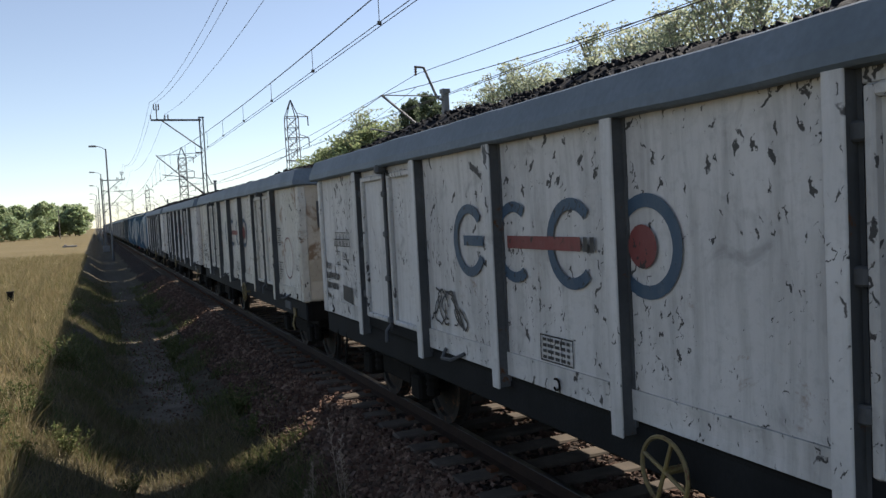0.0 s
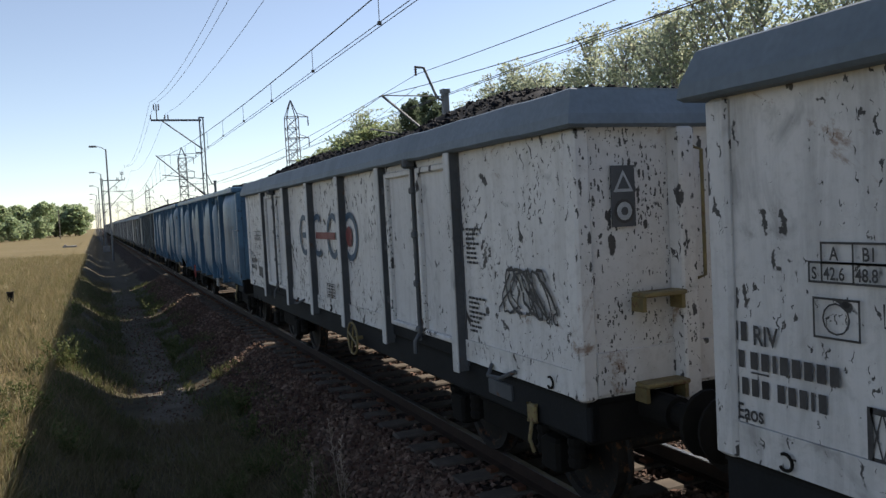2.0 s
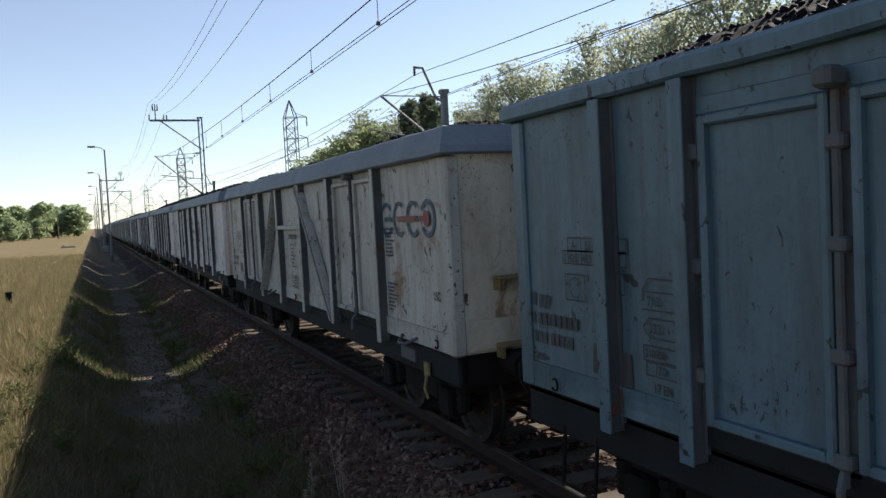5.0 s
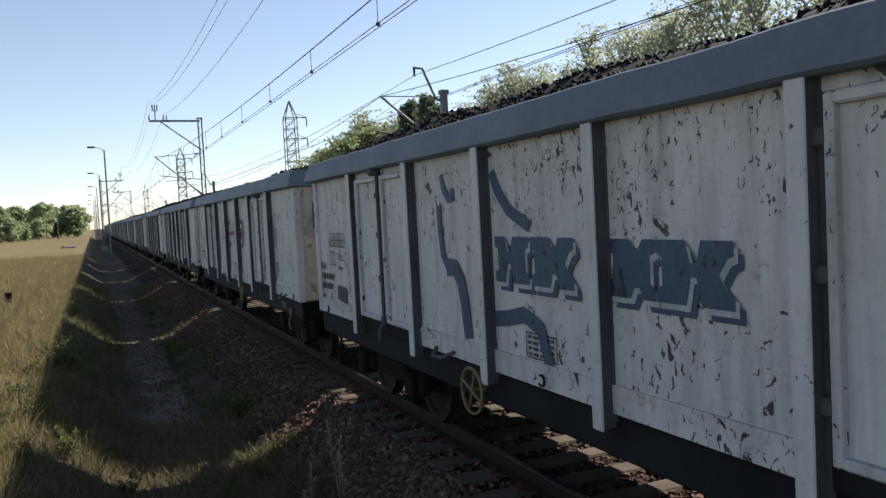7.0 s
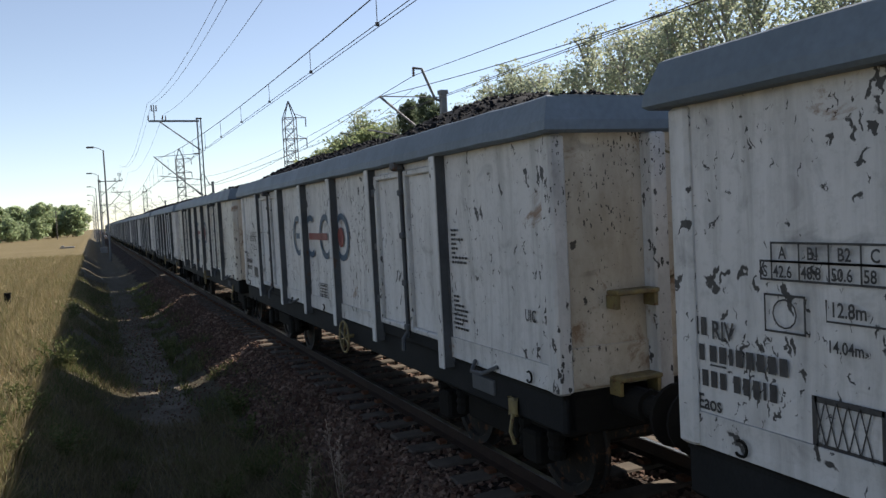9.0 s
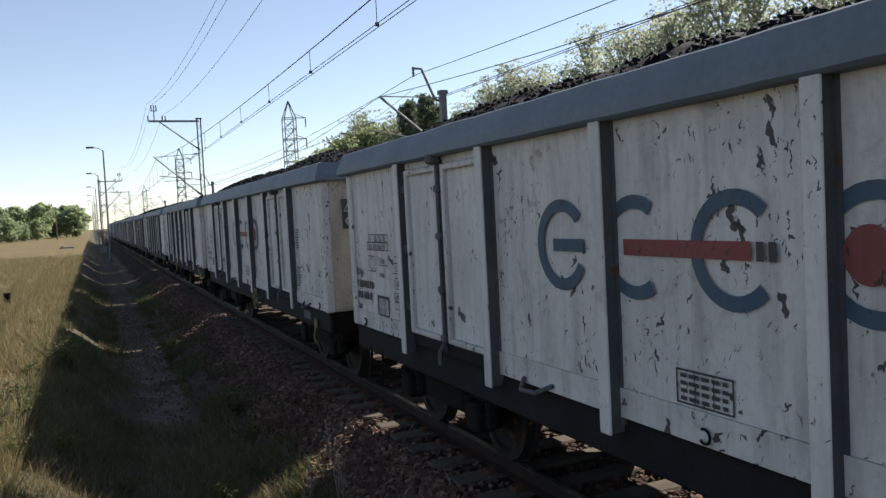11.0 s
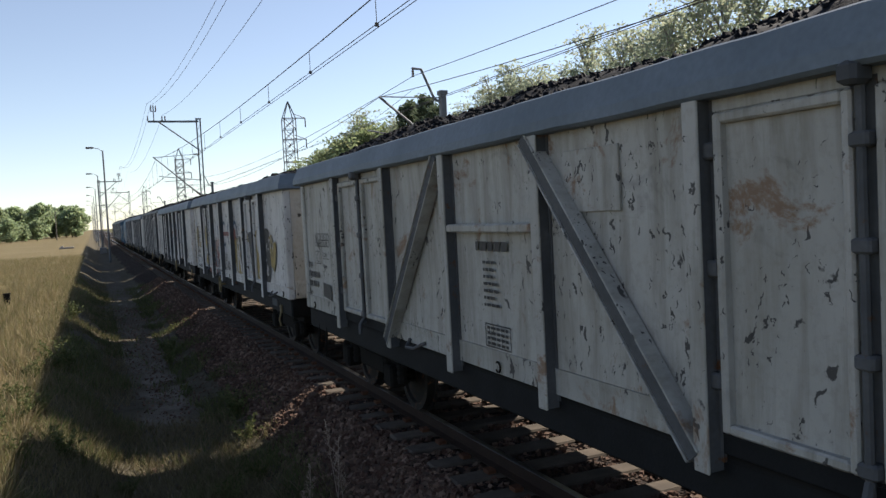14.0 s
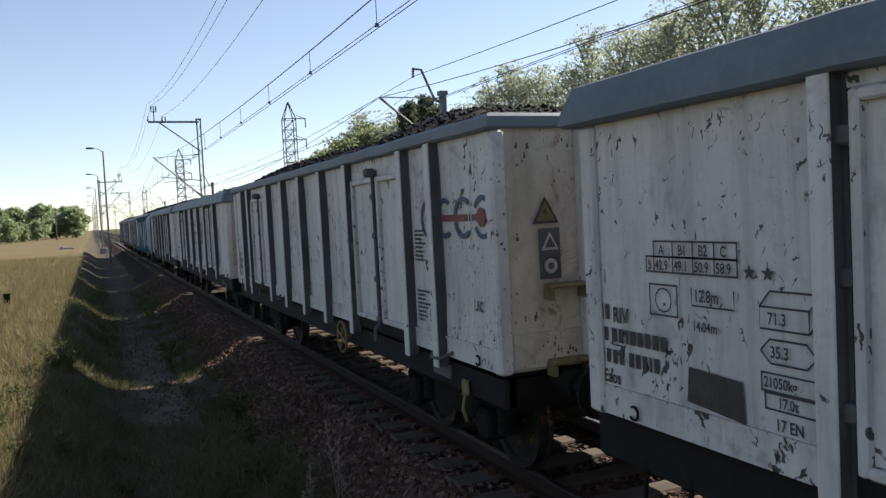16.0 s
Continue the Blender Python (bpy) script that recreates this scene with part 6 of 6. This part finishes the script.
def wild_graffiti():
    """Sprayed letter shapes in ochre, red, pink and blue, bay by bay."""
    rng = random.Random(77)
    mats = [OCHRE, SPRAY_RED, SPRAY_PINK, INK, SPRAY_BLUE, WHITE, SPRAY_DARK]
    made = []

    def done(sh, label):
        made.append((sh.mesh("graffiti", mats), label))
        return Shape()

    def ragged(sh, s0, s1, z0, z1, mi, out, rough=0.05, n=12):
        low = [(s0 + (s1 - s0) * i / n, z0 + rng.uniform(-rough, rough) * 0.5) for i in range(n + 1)]
        top = [(s1 - (s1 - s0) * i / n, z1 + rng.uniform(-rough, rough)) for i in range(n + 1)]
        patch(sh, low + top, mi, out)

    def flakes(sh, s0, s1, z0, z1, count, out, size=0.05):
        for i in range(count):
            cs, cz = rng.uniform(s0, s1), rng.uniform(z0, z1)
            r = size * rng.uniform(0.4, 1.3)
            patch(sh, [(cs + r * 0.7 * rng.uniform(0.4, 1.1) * math.cos(a), cz + r * rng.uniform(0.5, 1.4) * math.sin(a)) for a in np.linspace(0, 5.6, 8)], 5, out + 0.0002 * i)

    def edged(sh, pts, mi, out, w=0.028):
        patch(sh, pts, mi, out)
        crayon(sh, pts + pts[:1], w, 3, out + 0.002)

    sh = Shape()
    # far end bay: ochre loop, ochre square and blue smear
    stroke(sh, arc(0.33, 2.2, 0.17, -100, 250, 22), 0.19, 3, 0.006)
    stroke(sh, arc(0.33, 2.19, 0.16, -95, 245, 22), 0.13, 0, 0.009)
    ragged(sh, 0.24, 0.44, 1.84, 2.06, 0, 0.012)
    ragged(sh, 0.74, 0.94, 1.8, 1.96, 0, 0.013, 0.01, 4)
    ragged(sh, 0.12, 0.42, 1.2, 1.34, 4, 0.009)
    ragged(sh, 0.5, 1.0, 1.18, 1.3, 3, 0.009)
    ragged(sh, 1.58, 1.84, 1.18, 2.3, 0, 0.007, 0.04, 6)
    sh = done(sh, "ochre loop and blue smear")
    # first door leaf: a fat ochre letter with a dark edge
    s_curve = arc(2.42, 2.12, 0.19, 15, 215, 16) + arc(2.4, 1.66, 0.2, 75, -150, 18)
    stroke(sh, s_curve, 0.34, 3, 0.006)
    stroke(sh, s_curve, 0.27, 0, 0.01)
    flakes(sh, 2.25, 2.6, 1.5, 1.9, 5, 0.012, 0.05)
    sh = done(sh, "fat ochre curved letter")
    # second door leaf: pink and blue triangle over red
    edged(sh, [(3.15, 1.32), (3.26, 2.06), (3.68, 2.14), (3.74, 1.5), (3.5, 1.42)], 2, 0.006)
    edged(sh, [(3.2, 1.76), (3.74, 1.3), (3.2, 1.28)], 4, 0.02)
    ragged(sh, 2.95, 3.78, 1.15, 1.3, 1, 0.036)
    flakes(sh, 3.2, 3.7, 1.3, 1.9, 4, 0.04, 0.03)
    sh = done(sh, "pink, blue and red sprayed triangle")
    # next bay: pink above, red below, blue arrow and darts
    ragged(sh, 4.02, 5.42, 1.7, 2.08, 2, 0.006, 0.07)
    ragged(sh, 4.0, 5.46, 1.15, 1.74, 1, 0.008, 0.07)
    ragged(sh, 4.3, 5.4, 1.12, 1.3, 6, 0.011, 0.05)
    edged(sh, [(4.03, 1.86), (4.06, 2.12), (4.14, 1.98), (4.2, 2.14), (4.2, 1.78)], 4, 0.013)
    ragged(sh, 4.02, 4.36, 1.6, 1.76, 3, 0.028, 0.06)
    edged(sh, [(4.78, 1.78), (4.76, 1.9), (5.38, 1.95), (5.42, 1.8)], 4, 0.03)
    crayon(sh, [(4.98, 1.96), (5.28, 2.18), (5.46, 1.9)], 0.07, 3, 0.044)
    crayon(sh, [(4.38, 1.74), (4.56, 1.46), (4.78, 1.16)], 0.11, 4, 0.05)
    crayon(sh, [(4.82, 1.5), (4.98, 1.3), (5.2, 1.14)], 0.09, 4, 0.054)
    patch(sh, [(5.1 + 0.26 * math.cos(a), 1.46 + 0.11 * math.sin(a) - 0.1 * math.cos(a)) for a in np.linspace(0, 6.0, 16)], 6, 0.05)
    crayon(sh, [(4.3, 1.7), (4.2, 1.45), (4.24, 1.15)], 0.025, 5, 0.056)
    flakes(sh, 4.4, 5.35, 1.3, 1.85, 16, 0.06, 0.06)
    sh = done(sh, "red and pink spray with blue darts")
    # middle bay: ochre arrow
    patch(sh, [(6.66, 1.78), (6.8, 1.88), (7.08, 1.87), (7.08, 1.8), (6.86, 1.78), (6.78, 1.7), (6.68, 1.7)], 0, 0.006)
    ragged(sh, 6.9, 7.12, 1.5, 1.64, 0, 0.007, 0.04, 6)
    sh = done(sh, "ochre arrow stroke")
    # fourth bay: ochre ground, white letter with black drop
    patch(sh, [(7.28, 1.62), (7.3, 2.16), (7.5, 2.2), (7.7, 2.14), (8.74, 2.26), (8.74, 1.3), (8.1, 1.36), (7.75, 1.3), (7.4, 1.4)], 0, 0.006)
    stroke(sh, [(7.62, 1.4), (7.7, 2.08)], 0.16, 5, 0.009)
    stroke(sh, arc(7.82, 1.94, 0.14, 100, -110, 14), 0.13, 5, 0.011)
    stroke(sh, [(7.82, 1.8), (8.16, 1.4)], 0.17, 5, 0.013)
    patch(sh, [(7.92, 2.2), (8.14, 2.2), (8.52, 1.36), (8.2, 1.36)], 3, 0.016)
    stroke(sh, [(8.58, 2.1), (8.62, 1.4)], 0.12, 5, 0.009)
    flakes(sh, 7.4, 8.5, 1.35, 2.1, 12, 0.018, 0.035)
    sh = done(sh, "ochre ground with white letter and black drop")
    # near doors: black slab, then a fat white curved letter on ochre
    ragged(sh, 8.98, 9.78, 2.08, 2.28, 0, 0.006, 0.05)
    patch(sh, [(9.06, 2.28), (9.42, 2.3), (9.76, 1.36), (9.4, 1.32), (9.24, 1.9)], 3, 0.009)
    stroke(sh, [(9.1, 2.05), (9.28, 1.42)], 0.18, 5, 0.012)
    flakes(sh, 9.1, 9.6, 1.5, 2.2, 8, 0.015, 0.04)
    sh = done(sh, "slanting black slab letter")
    patch(sh, [(9.94, 1.36), (9.92, 2.3), (10.2, 2.38), (10.72, 2.34), (10.74, 1.4), (10.4, 1.33)], 0, 0.006)
    big = arc(10.38, 2.1, 0.21, 20, 205, 18) + arc(10.38, 1.68, 0.23, 105, -140, 20)
    stroke(sh, big, 0.3, 3, 0.009)
    stroke(sh, big, 0.24, 5, 0.012)
    sh = done(sh, "fat white curved letter on ochre")
    # near end bay: black mass with flaking, ochre tail
    patch(sh, [(10.86, 1.3), (10.86, 2.34), (11.02, 2.38), (11.26, 2.34), (11.36, 1.98), (11.3, 1.6), (11.2, 1.36)], 3, 0.006)
    patch(sh, [(11.26, 2.2), (11.5, 2.26), (11.6, 2.08), (11.84, 2.14), (11.82, 1.84), (11.6, 1.56), (11.36, 1.66)], 0, 0.009)
    flakes(sh, 10.9, 11.25, 1.45, 2.25, 9, 0.012, 0.07)
    flakes(sh, 11.3, 11.7, 1.7, 2.2, 6, 0.015, 0.07)
    done(sh, "flaking black and ochre letter")
    return made


def red_circle():
    sh = Shape()
    stroke(sh, [(11.72 + 0.33 * math.cos(a), 1.83 + 0.35 * math.sin(a)) for a in np.linspace(0, 6.4, 40)], 0.022)
    return sh.mesh("chalk_circle", LOGO_RED)


def end_stickers(x, lift):
    """A grey warning plate on the end wall, with a triangle and a ring."""
    sh = Shape()
    y = -LENGTH / 2 - 0.014
    sh.box(x - 0.1, x + 0.1, y, y + 0.01, 2.34 + lift, 2.77 + lift, 0)
    for k, mi, o in ((1.0, 1, 0.003), (0.62, 0, 0.006)):
        sh.add([(x - 0.085 * k, y - o, 2.64 + lift - 0.055 * k), (x + 0.085 * k, y - o, 2.64 + lift - 0.055 * k), (x, y - o, 2.64 + lift + 0.1 * k)], [(0, 1, 2)], mi)
    n = 20
    for r, mi, o in ((0.085, 2, 0.003), (0.064, 1, 0.006), (0.03, 0, 0.009)):
        sh.add([(x + r * math.cos(2 * math.pi * i / n), y - o, 2.45 + lift + r * math.sin(2 * math.pi * i / n)) for i in range(n)], [tuple(range(n))], mi)
    return sh.mesh("warning_plate", [GREY, CHALK, INK])


def end_triangle(x, z):
    """A yellow high-voltage triangle with a dark edge."""
    sh = Shape()
    y = -LENGTH / 2 - 0.012
    for k, mi, o in ((1.0, 0, 0.0), (0.72, 1, 0.004)):
        sh.add([(x - 0.13 * k, y - o, z - 0.08 * k), (x + 0.13 * k, y - o, z - 0.08 * k), (x, y - o, z + 0.15 * k)], [(0, 1, 2)], mi)
    sh.add([(x - 0.015, y - 0.008, z - 0.03), (x + 0.02, y - 0.008, z + 0.02), (x - 0.005, y - 0.008, z + 0.02), (x + 0.015, y - 0.008, z + 0.07), (x - 0.03, y - 0.008, z + 0.01), (x - 0.005, y - 0.008, z + 0.01)], [(0, 1, 2, 3, 4, 5)], 0)
    return sh.mesh("voltage_triangle", [INK, YELLOW])


TRIANGLES = {1: end_triangle(-0.1, 2.35), 21: end_triangle(-0.97, 2.46)}
HORNED, WILD, CIRCLE, STICKER = horned_emblem(), wild_graffiti(), red_circle(), {1: end_stickers(-1.055, 0.0), 21: end_stickers(-0.94, -0.43)}
TAGS = {0: scribble(4.47, 1.59, 0.66, 0.36, 1), 3: scribble(12.0, 1.85, 0.7, 0.4, 2, 0.024, 10), 20: scribble(4.55, 1.45, 0.9, 0.5, 5, 0.03, 8), 19: scribble(6.0, 1.55, 0.5, 0.44, 8)}
STYLE = {1: "stained", 3: "scratched", 4: "blue", 5: "short_bay_blue", 6: "teal", 7: "braced", 17: "scratched", 18: "braced", 21: "narrow", 13: "stained", 24: "blue"}
LAST = 27
TRAIN = []


def assemble_train():
    used = set()
    for k in range(-2, LAST + 1):
        style = STYLE.get(k, "white")
        y = LEAD + PITCH_M * k - LENGTH / 2
        src = proto[style]
        if style in used:
            w = copy_thing(src, pose(TRACK, y, 0))
        else:
            used.add(style)
            w = src
            w.matrix_basis = pose(TRACK, y, 0)
        TRAIN.append((w, y))
    for n, (w, y) in enumerate(TRAIN):
        k = n - 2
        style = STYLE.get(k, "white")
        if style in ("blue", "short_bay_blue"):
            for me, label in BLUE_MARKS[style]:
                part(me.name.split(".")[0], me, None, w, label)
            part("stencilled_emblem", BLUE_EMBLEM[style], None, w, "pale stencilled emblem blocks")
        else:
            for me, label in MARKS[MESHED if k in (2, 5, 11, 14) else STARRED if k in (8, 12, 20) else 0]:
                part(me.name.split(".")[0], me, None, w, label)
            if style in ("narrow", "braced"):
                for me, label in EMBLEM_SMALL[style]:
                    part(me.name.split(".")[0], me, None, w, label)
            elif k == 9:
                for me, label in HORNED:
                    part(me.name.split(".")[0], me, None, w, label)
                tagged(w, "white coal wagon with blue horned emblem")
            elif style != "teal":
                for me, label in EMBLEM:
                    part(me.name.split(".")[0], me, None, w, label)
        if style in ("blue", "short_bay_blue"):
            if style == "blue":
                handwheel(w, 4.3, RED)
            at = 8.75 if style == "blue" else 4.75
            part("sill_plate", Shape().box(-HALF - 0.03, -HALF + 0.02, along(at + 0.17), along(at - 0.17), 0.74, 0.98, 0, None, 0.006), PLATE, w, "pale metal plate below the sill")
        elif style in ("narrow", "teal"):
            handwheel(w, 8.45)
        elif style != "braced":
            handwheel(w, 5.32 if k in (2, 9, 16, 19) else 7.65)
        if k in TAGS:
            part("graffiti_tag", TAGS[k], None, w, "black marker tag")
        if k == 1:
            part("chalk_circle", CIRCLE, None, w, "faded red hand-drawn circle")
        if k == 19:
            for me, label in WILD:
                part("graffiti", me, None, w, label)
            tagged(w, "white coal wagon covered in ochre and red graffiti")
        if k in (1, 3, 8, 10, 11, 13, 15, 17, 18, 20, 21):
            part("warning_plate", STICKER[21 if k in (18, 21) else 1], None, w, "grey warning plate on the end wall")
        if k in (1, 8, 10, 15, 18, 21):
            part("voltage_triangle", TRIANGLES[21 if k in (18, 21) else 1], None, w, "yellow high-voltage warning triangle")
        load = tagged(part("coal_load", COAL_MESHES[k % 3], None), "black coal heaped in a wagon", "coal", "coal loads of the train")
        load.location = (TRACK, y, 0)
        TRAIN[n] = (w, y, load)


assemble_train()


# how far the train is ahead (-) of an even pace: it slows a little towards the end
DRIFT = [(0.0, -0.27), (2.0, -0.35), (4.5, -0.40), (8.0, -0.44), (10.5, -0.40), (13.0, -0.24), (14.5, -0.06), (16.0, 0.09)]


def motions():
    for w, y, load in TRAIN:
        for ob in (w, load):
            walk(ob, [(t, pose(TRACK, y - SPEED * t + d, 0)) for t, d in DRIFT])
        for b in w.children:
            for wheel in b.children:
                if wheel.name.startswith("wheelset"):
                    turn = math.degrees(SPEED / FPS / 0.46)
                    walk(wheel, [(n / FPS, pose(0, wheel.location.y, 0.46, turn * n, 0, 0)) for n in range(0, 481)])


motions()
